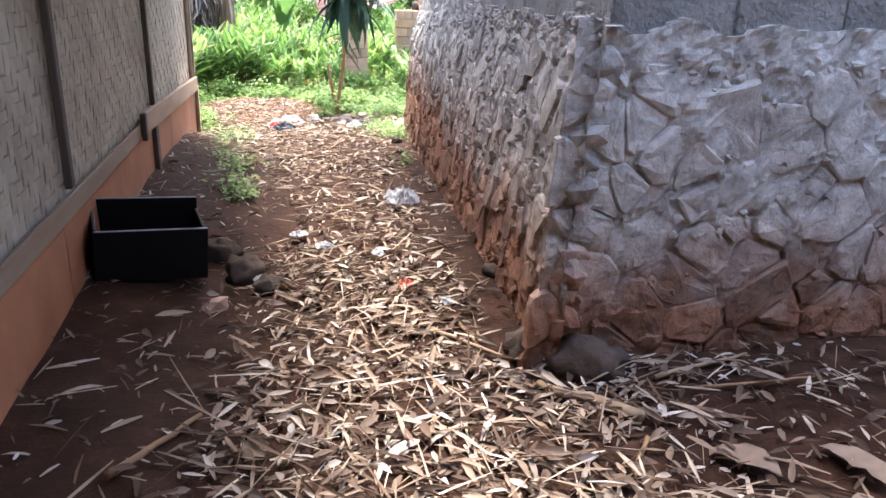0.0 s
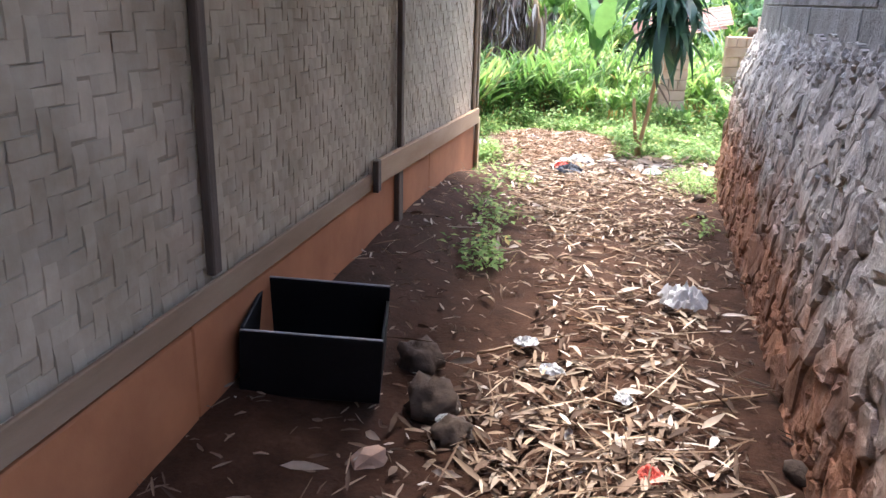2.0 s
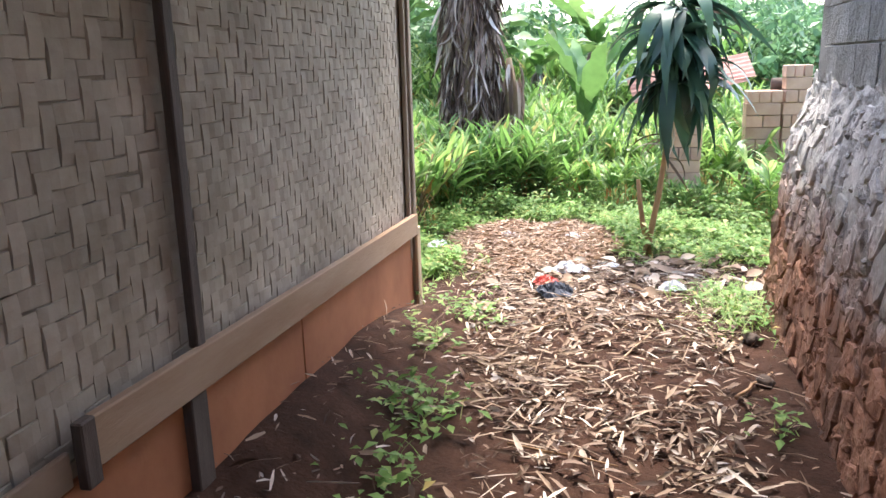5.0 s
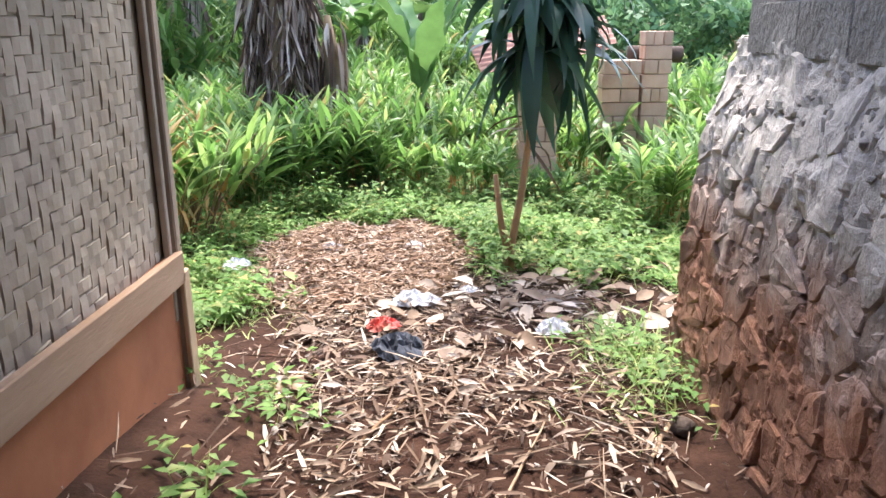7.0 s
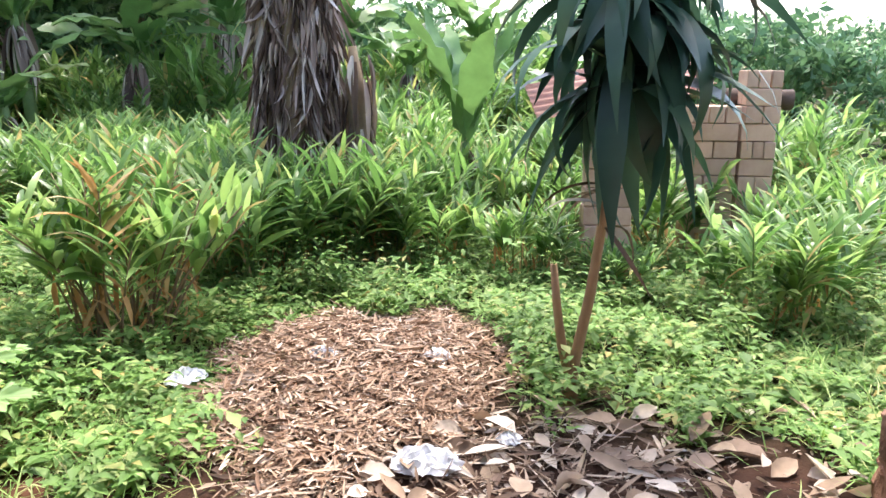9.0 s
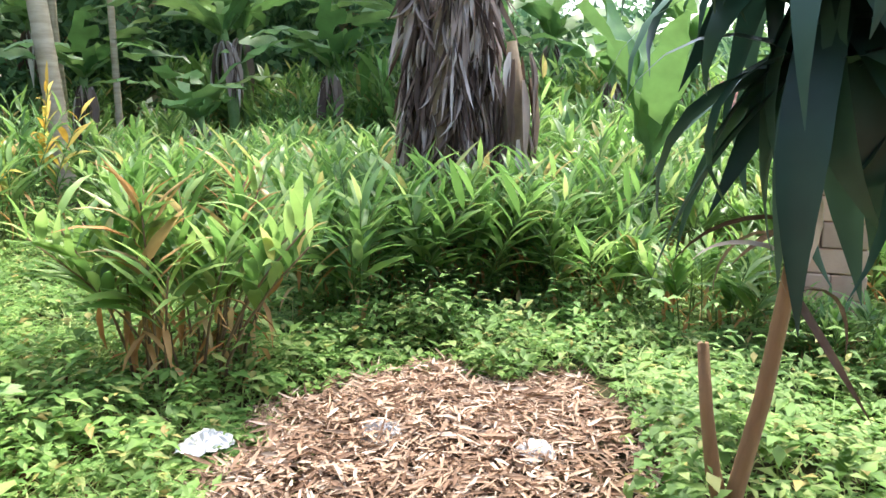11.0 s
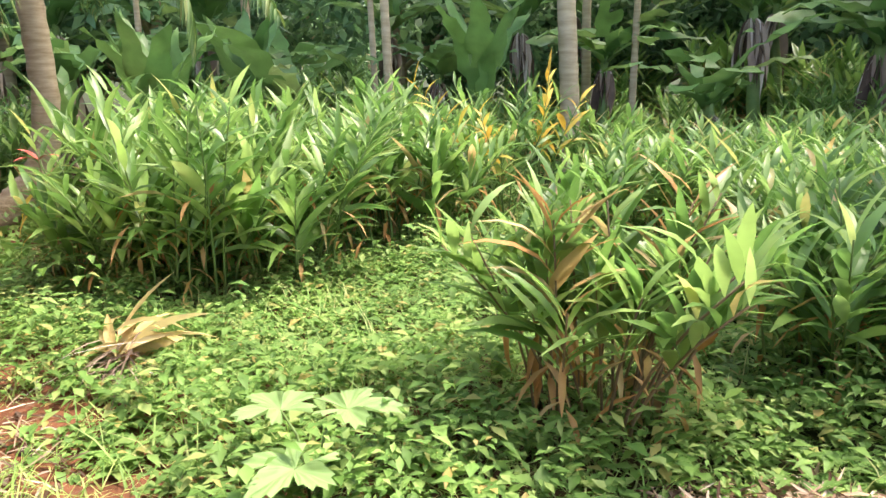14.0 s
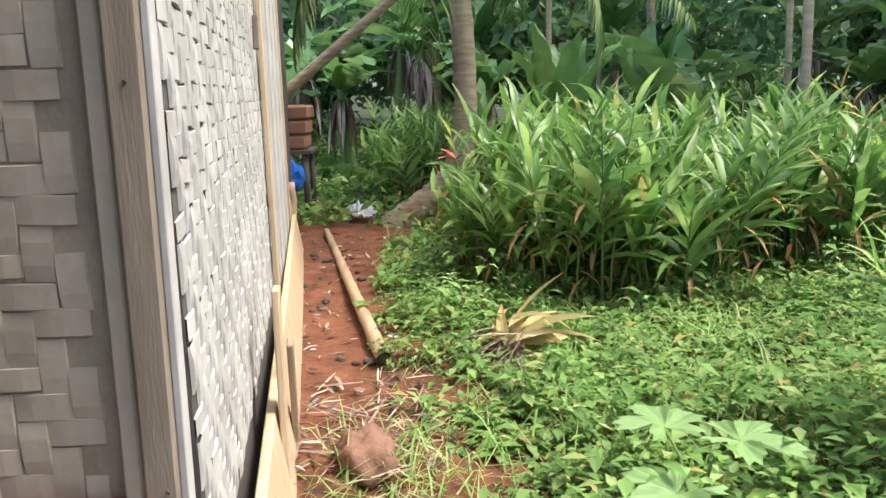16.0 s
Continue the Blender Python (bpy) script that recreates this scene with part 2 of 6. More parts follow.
# ---- ground ----
def ground_sheet():
    def axis(lo, hi, step, reach):
        a = list(np.arange(lo, hi + 1e-6, step))
        g = step
        while a[-1] < hi + reach:
            g *= 1.5
            a.append(a[-1] + g)
        g = step
        while a[0] > lo - reach:
            g *= 1.5
            a.insert(0, a[0] - g)
        return np.array(a)
    xs, ys = axis(-12, 8, 0.09, 600), axis(-3, 17, 0.09, 600)
    X, Y = np.meshgrid(xs, ys)
    Z = gz(X, Y)
    near = (np.abs(X + 2) < 11) & (np.abs(Y - 7) < 11)
    rough = np.array([noise.fractal((x * 2.3, y * 2.3, 0.0), 1.0, 2.0, 4) for x, y in zip(X[near], Y[near])])
    Z[near] += 0.014 * rough
    v = np.stack([X, Y, Z], -1).reshape(-1, 3)
    w, h = len(xs), len(ys)
    i = np.arange(h - 1)[:, None] * w + np.arange(w - 1)[None]
    f = np.stack([i, i + 1, i + w + 1, i + w], -1).reshape(-1, 4)
    m, n, l, b = material("earth", 0.95)
    b.inputs["Specular IOR Level"].default_value = 0.15
    t1, t2, t3 = noise_node(n, l, 1.1, 6, 0.6), noise_node(n, l, 7, 6, 0.65), noise_node(n, l, 60, 4, 0.7)
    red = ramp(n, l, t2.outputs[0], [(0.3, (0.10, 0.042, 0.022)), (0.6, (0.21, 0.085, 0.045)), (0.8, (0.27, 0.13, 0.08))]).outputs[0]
    # Alley soil: dark earth, deepened further to carry shade from the eaves.
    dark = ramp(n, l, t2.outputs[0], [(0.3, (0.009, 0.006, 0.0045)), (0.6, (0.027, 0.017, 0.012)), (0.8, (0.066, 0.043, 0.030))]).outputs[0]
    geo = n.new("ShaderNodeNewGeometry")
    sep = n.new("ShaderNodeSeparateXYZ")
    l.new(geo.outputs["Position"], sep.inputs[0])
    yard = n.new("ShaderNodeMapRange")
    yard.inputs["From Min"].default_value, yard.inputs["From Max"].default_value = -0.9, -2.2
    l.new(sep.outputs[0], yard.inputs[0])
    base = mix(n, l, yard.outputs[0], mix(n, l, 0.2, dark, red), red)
    garden = n.new("ShaderNodeMapRange")
    garden.inputs["From Min"].default_value, garden.inputs["From Max"].default_value = 9.5, 11.5
    l.new(sep.outputs[1], garden.inputs[0])
    west = n.new("ShaderNodeMapRange")
    west.inputs["From Min"].default_value, west.inputs["From Max"].default_value = -7.2, -8.6
    l.new(sep.outputs[0], west.inputs[0])
    both = n.new("ShaderNodeMath")
    both.operation = "MAXIMUM"
    l.new(garden.outputs[0], both.inputs[0])
    l.new(west.outputs[0], both.inputs[1])
    base = mix(n, l, both.outputs[0], base, ramp(n, l, t1.outputs[0], [(0.3, (0.03, 0.035, 0.014)), (0.7, (0.05, 0.06, 0.02))]).outputs[0])
    base = mix(n, l, 0.5, base, ramp(n, l, t3.outputs[0], [(0.3, (0.35, 0.35, 0.35)), (0.7, (1.0, 1.0, 1.0))]).outputs[0], "MULTIPLY")
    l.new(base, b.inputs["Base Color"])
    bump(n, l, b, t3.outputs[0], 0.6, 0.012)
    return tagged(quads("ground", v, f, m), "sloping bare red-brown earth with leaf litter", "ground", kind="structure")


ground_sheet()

# ---- bamboo house ----
HX, HY = -0.915, 8.428        # house corner at the alley's end
BACK = math.atan2(-0.73, -5.3)  # direction of the back wall
EAVE = 2.15
bamboo_grey = simple("woven_bamboo", (0.27, 0.215, 0.15), (0.50, 0.425, 0.33), 2.2, 0.8, 0, 0.5, 0.003, (1, 1, 1), (0.43, 0.38, 0.30), vary=0.10)
wood_old = simple("old_wood", (0.24, 0.165, 0.10), (0.40, 0.285, 0.18), 3, 0.85, 0, 0.5, 0.004, (8, 8, 1), (0.14, 0.10, 0.07))
wood_dark = simple("dark_wood", (0.06, 0.045, 0.035), (0.12, 0.09, 0.07), 4, 0.8, 0, 0.4, 0.003, (8, 8, 1))
rust_paint = simple("red_plinth_render", (0.31, 0.118, 0.050), (0.48, 0.20, 0.088), 2.5, 0.9, 0, 0.35, 0.004, None, (0.26, 0.09, 0.045))
roof_tile = simple("clay_roof_tile", (0.22, 0.10, 0.06), (0.32, 0.16, 0.09), 4, 0.9)


def wall_block(name, a, b, thick, z0, z1, mat, label, z0b=None):
    """A wall from a to b, thick towards its left, with z0 at a and z0b at b."""
    a, b = Vector(a), Vector(b)
    d = (b - a).normalized()
    nrm = Vector((-d.y, d.x))
    z0b = z0 if z0b is None else z0b
    bot = [(*a, z0), (*b, z0b), (*(b + nrm * thick), z0b), (*(a + nrm * thick), z0)]
    top = [(p[0], p[1], z1) for p in bot]
    f = [(0, 3, 2, 1), (4, 5, 6, 7)] + [(i, (i + 1) % 4, (i + 1) % 4 + 4, i + 4) for i in range(4)]
    return tagged(mesh_part(name, bot + top, f, mat), label, "wall", kind="structure")


bx, by = HX + 7.0 * math.cos(BACK), HY + 7.0 * math.sin(BACK)
wall_alley = wall_block("wall_alley", (HX - 0.012, -3.0), (HX - 0.012, HY - 0.02), 0.05, -0.6, EAVE, bamboo_grey, "weathered woven bamboo house wall on a red plinth")
wall_back = wall_block("wall_back", (HX - 0.03, HY - 0.012), (bx, by), 0.05, -0.6, EAVE, bamboo_grey, "sunlit whitewashed woven bamboo back wall")
wall_front = wall_block("wall_front", (HX - 7, -3.0), (HX - 0.07, -3.0), 0.05, -0.6, EAVE, bamboo_grey, "plain woven bamboo front wall of the house")
wall_west = wall_block("wall_west", (bx, by - 0.08), (HX - 7, -2.9), 0.05, -0.6, EAVE, bamboo_grey, "plain woven bamboo far wall of the house")

# ---- stone and block building ----
stone_fill = simple("grey_mortar", (0.25, 0.23, 0.21), (0.36, 0.34, 0.32), 5, 0.95, 0, 0.8, 0.02, None, (0.2, 0.17, 0.15))
WALL_TOP = 2.6


def stone_x(y, z):
    """Face of the stone wall along the alley: it leans back as it rises and the alley widens to the garden."""
    base = 0.77 + 0.07 * (y - 2.9)
    return base + 0.10 * np.clip((z - gz(1.0, y)) / 1.2, 0, 1) + 0.017 * (y - 2.9) * sstep(0.55, 1.05, z)


def stone_core():
    y0, y1 = 2.95, 8.87
    x0, x1 = stone_x(y0, -1.0) + 0.02, stone_x(y1, -1.0) + 0.02
    t0, t1 = stone_x(y0, 2.0) + 0.04, stone_x(y1, 2.0) + 0.04
    zt = 0.93
    v = [(x0, y0, -0.6), (9, y0, -0.6), (9, y1, -0.7), (x1, y1, -0.7), (t0, y0 + 0.04, zt), (9, y0 + 0.04, zt), (9, y1 - 0.12, zt), (t1, y1 - 0.12, zt)]
    f = [(0, 3, 2, 1), (4, 5, 6, 7), (0, 1, 5, 4), (1, 2, 6, 5), (2, 3, 7, 6), (3, 0, 4, 7)]
    return tagged(mesh_part("wall_stone", v, f, stone_fill), "rubble stone foundation wall stained red at the foot", "wall", kind="structure")


wall_stone = stone_core()
v = [(0.95, 3.02, 0.93), (9, 3.02, 0.93), (9, 8.72, 0.93), (1.385, 8.72, 0.93), (0.95, 3.02, WALL_TOP), (9, 3.02, WALL_TOP), (9, 8.72, WALL_TOP), (1.385, 8.72, WALL_TOP)]
wall_block_r = tagged(mesh_part("wall_block", v, [(0, 3, 2, 1), (4, 5, 6, 7), (0, 1, 5, 4), (1, 2, 6, 5), (2, 3, 7, 6), (3, 0, 4, 7)], stone_fill), "grey concrete block wall above the stone foundation", "wall", kind="structure")


# ---- plants ----
R = np.random.default_rng(7)


def veg_edge(x):
    """The line beyond which weeds cover the ground."""
    return np.interp(x, [-14, -7.6, -7.1, -6.3, -5.2, -4.0, -3.0, -2.3, -1.9, -1.2, -0.55, -0.25, 0.2, 0.4, 1.3, 1.5, 3.0, 14],
                     [6.0, 7.05, 7.6, 8.19, 8.44, 8.64, 8.79, 9.04, 9.2, 9.1, 9.5, 11.1, 11.2, 9.95, 9.9, 9.2, 9.2, 9.2])


def heap_edge(a):
    """How far the heap's ragged edge reaches, by direction."""
    return 1 + 0.13 * np.sin(2 * a + 1.0) + 0.12 * np.sin(3 * a + 0.5) + 0.08 * np.sin(7 * a) + 0.06 * np.sin(13 * a)


def in_heap(x, y):
    u, v = (x + 0.38) / 0.58, (y - 10.3) / 0.95
    return np.hypot(u, v) + 0.06 * np.sin(31 * x) * np.sin(27 * y) < heap_edge(np.arctan2(v, u))


def scatter_weeds(n, x0, x1, y0, y1, rng):
    x, y = rng.uniform(x0, x1, n), rng.uniform(y0, y1, n)
    ragged = 0.16 * np.sin(9 * x + 1.3) + 0.1 * np.sin(23 * x)
    keep = (y > veg_edge(x) + ragged + rng.normal(0, 0.09, n)) & ~in_heap(x, y)
    keep &= ~((x > 1.0) & (y < 9.05)) & ~((x < -0.85) & (y < HY + 0.1) & (x > -6.5))
    keep &= ~((x > -7.6) & (x < -6.0) & (y > 8.2) & (y < 8.8) & (rng.uniform(0, 1, n) < 0.8))
    return x[keep], y[keep]


WEED = [(0.0, (0.092, 0.190, 0.040)), (0.35, (0.150, 0.285, 0.064)), (0.7, (0.222, 0.372, 0.096)), (0.93, (0.340, 0.440, 0.145)), (1.0, (0.439, 0.337, 0.115))]
GINGER = [(0.0, (0.092, 0.195, 0.045)), (0.4, (0.165, 0.315, 0.076)), (0.70, (0.275, 0.430, 0.112)), (0.91, (0.350, 0.510, 0.170)), (0.965, (0.46, 0.46, 0.15)), (1.0, (0.52, 0.36, 0.16))]
leaf_weed = spread_leaf("weed_leaf", WEED, 0.55, 0.42, 0.3)
leaf_grass = spread_leaf("grass_blade", [(0.0, (0.14, 0.27, 0.05)), (0.6, (0.27, 0.42, 0.11)), (1.0, (0.48, 0.47, 0.20))], 0.5, 0.35)
leaf_ginger = spread_leaf("ginger_leaf", GINGER, 0.38, 0.5, 0.6)
leaf_yellow = spread_leaf("yellow_leaf", [(0.0, (0.62, 0.38, 0.06)), (0.6, (0.74, 0.54, 0.11)), (1.0, (0.52, 0.46, 0.10))], 0.5, 0.35)
leaf_straw = spread_leaf("straw_leaf", [(0.0, (0.50, 0.38, 0.16)), (0.6, (0.64, 0.54, 0.28)), (1.0, (0.55, 0.30, 0.14))], 0.7, 0.3)
leaf_orange = spread_leaf("withered_leaf", [(0.0, (0.42, 0.20, 0.06)), (0.6, (0.55, 0.33, 0.14)), (1.0, (0.50, 0.40, 0.20))], 0.7, 0.25)
leaf_dracaena = spread_leaf("dracaena_leaf", [(0.0, (0.021, 0.059, 0.042)), (0.6, (0.042, 0.098, 0.063)), (1.0, (0.075, 0.154, 0.090))], 0.38, 0.15, 0.4)
leaf_banana = spread_leaf("banana_leaf", [(0.0, (0.045, 0.120, 0.035)), (0.5, (0.110, 0.235, 0.065)), (0.9, (0.26, 0.40, 0.13)), (1.0, (0.42, 0.40, 0.17))], 0.35, 0.35, 0.5)
# Distant foliage: green made paler and bluer, so haze sits in the colour.
leaf_far_haze = spread_leaf("far_haze_leaf", [(0.0, (0.075, 0.165, 0.080)), (0.5, (0.150, 0.290, 0.125)), (1.0, (0.26, 0.43, 0.19))], 0.5, 0.3, scale=0.6)
leaf_palm = spread_leaf("palm_leaflet", [(0.0, (0.06, 0.13, 0.03)), (0.6, (0.13, 0.22, 0.06)), (1.0, (0.34, 0.34, 0.14))], 0.4, 0.3)
leaf_papaya = spread_leaf("pale_lobed_leaf", [(0.0, (0.21, 0.36, 0.12)), (1.0, (0.29, 0.44, 0.16))], 0.55, 0.35)
dry_leaf = spread_leaf("dry_leaf", [(0.0, (0.065, 0.042, 0.031)), (0.35, (0.155, 0.103, 0.074)), (0.65, (0.285, 0.212, 0.158)), (0.88, (0.44, 0.365, 0.295)), (1.0, (0.64, 0.585, 0.53))], 0.8, 0.12, 0.2, 9)
dry_banana = spread_leaf("dry_banana_leaf", [(0.0, (0.05, 0.032, 0.024)), (0.4, (0.17, 0.115, 0.085)), (0.75, (0.42, 0.32, 0.26)), (1.0, (0.74, 0.66, 0.58))], 0.85, 0.1, 0.2)
stem_green = simple("green_stem", (0.08, 0.15, 0.035), (0.15, 0.22, 0.06), 6, 0.6)
stem_brown = simple("brown_stem", (0.13, 0.09, 0.05), (0.24, 0.17, 0.09), 6, 0.8)
bark_tan = simple("tan_bark", (0.26, 0.15, 0.075), (0.40, 0.25, 0.13), 9, 0.85, 0, 0.5, 0.006, (1, 1, 0.35), (0.17, 0.10, 0.05))
bark_grey = simple("grey_ringed_bark", (0.38, 0.29, 0.17), (0.60, 0.48, 0.32), 5, 0.9, 0, 0.6, 0.01, (0.5, 0.5, 4), (0.15, 0.13, 0.10))
bark_coco = simple("coconut_bark", (0.38, 0.28, 0.17), (0.66, 0.53, 0.37), 6, 0.95, 0, 0.8, 0.02, (0.7, 0.7, 5), (0.10, 0.08, 0.05))


def weed_cover():
    """Low broad-leaved weeds: little sprigs, each of four to seven leaves on a short stalk."""
    items = []
    inner = (0, 0, 0, 0)
    for n, box4, size, hmax in ((25000, (-5.5, 3.2, 8.3, 13.2), 0.042, 0.21), (12000, (-9.5, 6, 6.5, 17), 0.06, 0.24), (9000, (-22, 16, 4, 30), 0.13, 0.3)):
        x, y = scatter_weeds(n, *box4, R)
        out = ~((x > inner[0]) & (x < inner[1]) & (y > inner[2]) & (y < inner[3]))
        x, y, inner = x[out], y[out], box4
        m = len(x)
        hgt = R.uniform(0.02, hmax, m) ** 1.0 * (0.85 + 0.55 * np.sin(2.3 * x + 0.4) * np.sin(1.9 * y + 1)) * np.where(R.uniform(0, 1, m) > 0.88, 1.9, 1.0)
        hgt = np.clip(hgt * (0.45 + 0.9 * (np.sin(5.1 * x + 2.2 * y) * np.sin(4.3 * y - 1.7 * x) > -0.1) * R.uniform(0.6, 1.1, m)), 0.02, None)
        k = 6
        bx_ = np.repeat(x, k) + R.normal(0, size * 0.55, m * k)
        by_ = np.repeat(y, k) + R.normal(0, size * 0.55, m * k)
        bz_ = gz(bx_, by_) + np.repeat(hgt, k) * R.uniform(0.45, 1.1, m * k)
        a = R.uniform(0, 2 * np.pi, m * k)
        d = np.stack([np.cos(a), np.sin(a), R.uniform(-0.25, 0.75, m * k)], 1)
        L = size * R.uniform(0.6, 1.9, m * k) * np.repeat(R.choice([0.7, 1.0, 1.35], m), k)
        if size > 0.05:
            items.append(leaflet_arrays(np.stack([bx_, by_, bz_], 1), d, L * 1.1, L * R.uniform(0.4, 0.7, m * k), R))
        else:
            items.append(leaf_arrays(np.stack([bx_, by_, bz_], 1), d, L, L * R.uniform(0.32, 0.6, m * k), R.uniform(0.2, 1.1, m * k), 2, "oval", 0.15))
    v, f = join_arrays(items)
    return tagged(quads("weed_cover", v, f, leaf_weed), "bright green low weeds covering the garden ground", "weeds", kind="stuff")


def grass_cover():
    n = 30000
    x, y = scatter_weeds(n, -6.5, 4.5, 8.0, 14, R)
    px = np.concatenate([x, R.normal(0.97, 0.13, 420), R.normal(-1.15, 0.3, 900), R.normal(-1.9, 0.35, 500)])
    py = np.concatenate([y, R.normal(8.62, 0.28, 420), R.normal(9.75, 0.35, 900), R.normal(8.75, 0.2, 500)])
    m = len(px)
    a = R.uniform(0, 2 * np.pi, m)
    d = np.stack([np.cos(a), np.sin(a), R.uniform(0.8, 2.6, m)], 1)
    L = R.uniform(0.09, 0.40, m) * (0.75 + 0.35 * np.sin(1.3 * px + 2) * np.sin(1.1 * py))
    v, f = leaf_arrays(np.stack([px, py, gz(px, py) - 0.01], 1), d, L, R.uniform(0.005, 0.012, m), R.uniform(0.6, 2.2, m), 2, "grass", 0.2)
    return tagged(quads("grass", v, f, leaf_grass), "thin bent grass blades among the weeds", "grass", kind="stuff")


weed_cover()
grass_cover()


def small_weed(x, y, n, spread, size, label, hgt=0.12):
    """A sprig of weeds growing in the alley."""
    t = thing("weed_tuft", x, y, float(gz(x, y)), label, "weed", "weeds in the alley")
    bx_, by_ = R.normal(0, spread, n), R.normal(0, spread * 1.5, n)
    bz_ = R.uniform(0.01, hgt, n) + np.asarray(gz(x + bx_, y + by_)) - float(gz(x, y))
    a = R.uniform(0, 2 * np.pi, n)
    d = np.stack([np.cos(a), np.sin(a), R.uniform(0, 0.9, n)], 1)
    L = size * R.uniform(0.6, 1.5, n)
    quads("leaves", *leaf_arrays(np.stack([bx_, by_, bz_], 1), d, L, L * 0.5, R.uniform(0.2, 1.0, n), 2, "oval", 0.15), leaf_weed, t)
    k = n // 4
    a = R.uniform(0, 2 * np.pi, k)
    d = np.stack([np.cos(a), np.sin(a), R.uniform(1, 2, k)], 1)
    quads("stalk_mass", *leaf_arrays(np.stack([bx_[:k], by_[:k], bz_[:k] * 0 - 0.01], 1), d, R.uniform(0.05, 0.14, k), 0.006, 0.5, 2, "grass"), leaf_grass, t)["kind"] = "stuff"


for wx, wy, wn_, sp in ((-0.47, 6.75, 150, 0.09), (-0.40, 5.75, 150, 0.08), (-0.5, 8.2, 130, 0.10), (-0.62, 7.5, 60, 0.08), (-0.95, 8.5, 90, 0.08), (0.95, 8.75, 140, 0.10), (1.05, 8.3, 110, 0.10), (-0.44, 6.2, 60, 0.06), (0.9, 6.9, 30, 0.05)):
    small_weed(wx, wy, wn_, sp, 0.05, "small bright green weed growing beside the alley path")


def ginger_mesh(stems, hgt, spread, rng, withered=0, leaf_len=0.34, yellow=0, low=0.47):
    """Stems, green leaves and withered leaves of one clump of tall ginger."""
    tubes, green, dead, gold = [], [], [], []
    for s in range(stems):
        a, r = rng.uniform(0, 2 * np.pi), spread * math.sqrt(rng.uniform(0, 1))
        b = np.array([r * math.cos(a), r * math.sin(a), -0.03])
        lean = np.array([math.cos(a), math.sin(a)]) * rng.uniform(0.05, 0.42) + rng.normal(0, 0.08, 2)
        h = hgt * rng.uniform(0.6, 1.05)
        us = np.linspace(0, 1, 5)
        pts = np.stack([b[0] + lean[0] * h * us ** 1.7, b[1] + lean[1] * h * us ** 1.7, b[2] + h * 0.82 * us], 1)
        tubes.append(tube(pts, np.linspace(0.008, 0.004, 5), 4))
        n = int(rng.integers(12, 16))
        u = np.linspace(low, 1.0, n)
        base = np.stack([np.interp(u, us, pts[:, k]) for k in range(3)], 1)
        fa = rng.uniform(0, np.pi)
        sgn = np.where(np.arange(n) % 2 == 0, 1.0, -1.0)
        d = np.stack([np.cos(fa) * sgn + lean[0], np.sin(fa) * sgn + lean[1], 0.85 + 1.5 * u ** 2], 1) + rng.normal(0, 0.16, (n, 3))
        L = leaf_len * rng.uniform(0.75, 1.2, n) * (0.75 + 0.45 * np.sin(np.pi * u))
        arr = leaf_arrays(base, d, L, L * rng.uniform(0.11, 0.185, n), rng.uniform(0.25, 1.35, n), 4, "lance", 0.16, rng.normal(0, 0.35, n))
        (gold if s < yellow else dead if s < withered + yellow else green).append(arr)
        if rng.uniform() < 0.8:
            k = 3
            base2 = np.stack([np.interp(rng.uniform(0.15, 0.75, k), us, pts[:, j]) for j in range(3)], 1)
            d2 = np.stack([rng.normal(0, 1, k), rng.normal(0, 1, k), np.full(k, -0.6)], 1)
            dead.append(leaf_arrays(base2, d2, rng.uniform(0.15, 0.3, k), 0.03, 0.8, 3, "lance", 0.3))
    return tubes, green, dead, gold


def ginger(name, stems, hgt, spread, seed, withered, label, group="ginger clumps in the garden", leaf_len=0.33, yellow=0, low=0.47):
    t = thing(name, 0, 0, 0, label, "ginger plant", group)
    tubes, green, dead, gold = ginger_mesh(stems, hgt, spread, np.random.default_rng(seed), withered, leaf_len, yellow, low)
    tagged(quads("cane_mass", *join_arrays(tubes), stem_brown if withered else stem_green, t, "thin upright cane stems"), kind="stuff")
    if green:
        tagged(quads("foliage", *join_arrays(green), leaf_ginger, t, "long green lance-shaped leaves"), kind="stuff")
    if dead:
        tagged(quads("withered_leaves", *join_arrays(dead), leaf_orange, t, "dry orange-brown leaves"), kind="stuff")
    if gold:
        quads("yellow_leaves", *join_arrays(gold), leaf_yellow, t, "bright yellow leaves")
    return t


def settle(ob, x, y, rz, s=1.0):
    ob.matrix_basis = pose(x, y, float(gz(x, y)), 0, 0, rz) @ Matrix.Scale(s, 4)
    return ob


def repeat(ob, x, y, rz, s=1.0):
    c = copy_thing(ob, Matrix())
    return settle(c, x, y, rz, s)


ga = ginger("ginger_clump", 34, 1.06, 0.24, 11, 3, "tall ginger clump with yellowing tips over bare canes", low=0.56)
settle(ga, -1.68, 10.66, 30)
gb = ginger("ginger_clump", 28, 1.10, 0.36, 12, 0, "dense green ginger clump with arching leaves", low=0.38)
settle(gb, -1.45, 11.95, 0)
gc = ginger("ginger_clump", 30, 1.40, 0.42, 13, 0, "tall dense green ginger clump beside the yard", leaf_len=0.38, low=0.30)
settle(gc, -4.45, 9.85, 0)
gy = ginger("ginger_clump", 7, 1.5, 0.07, 14, 0, "ginger plant turned bright yellow among green ones", leaf_len=0.27, yellow=2)
settle(gy, -4.86, 12.5, 40)
gd = ginger("ginger_clump", 22, 0.75, 0.30, 15, 0, "low light green ginger clump", leaf_len=0.30)
settle(gd, 1.92, 11.35, 0)
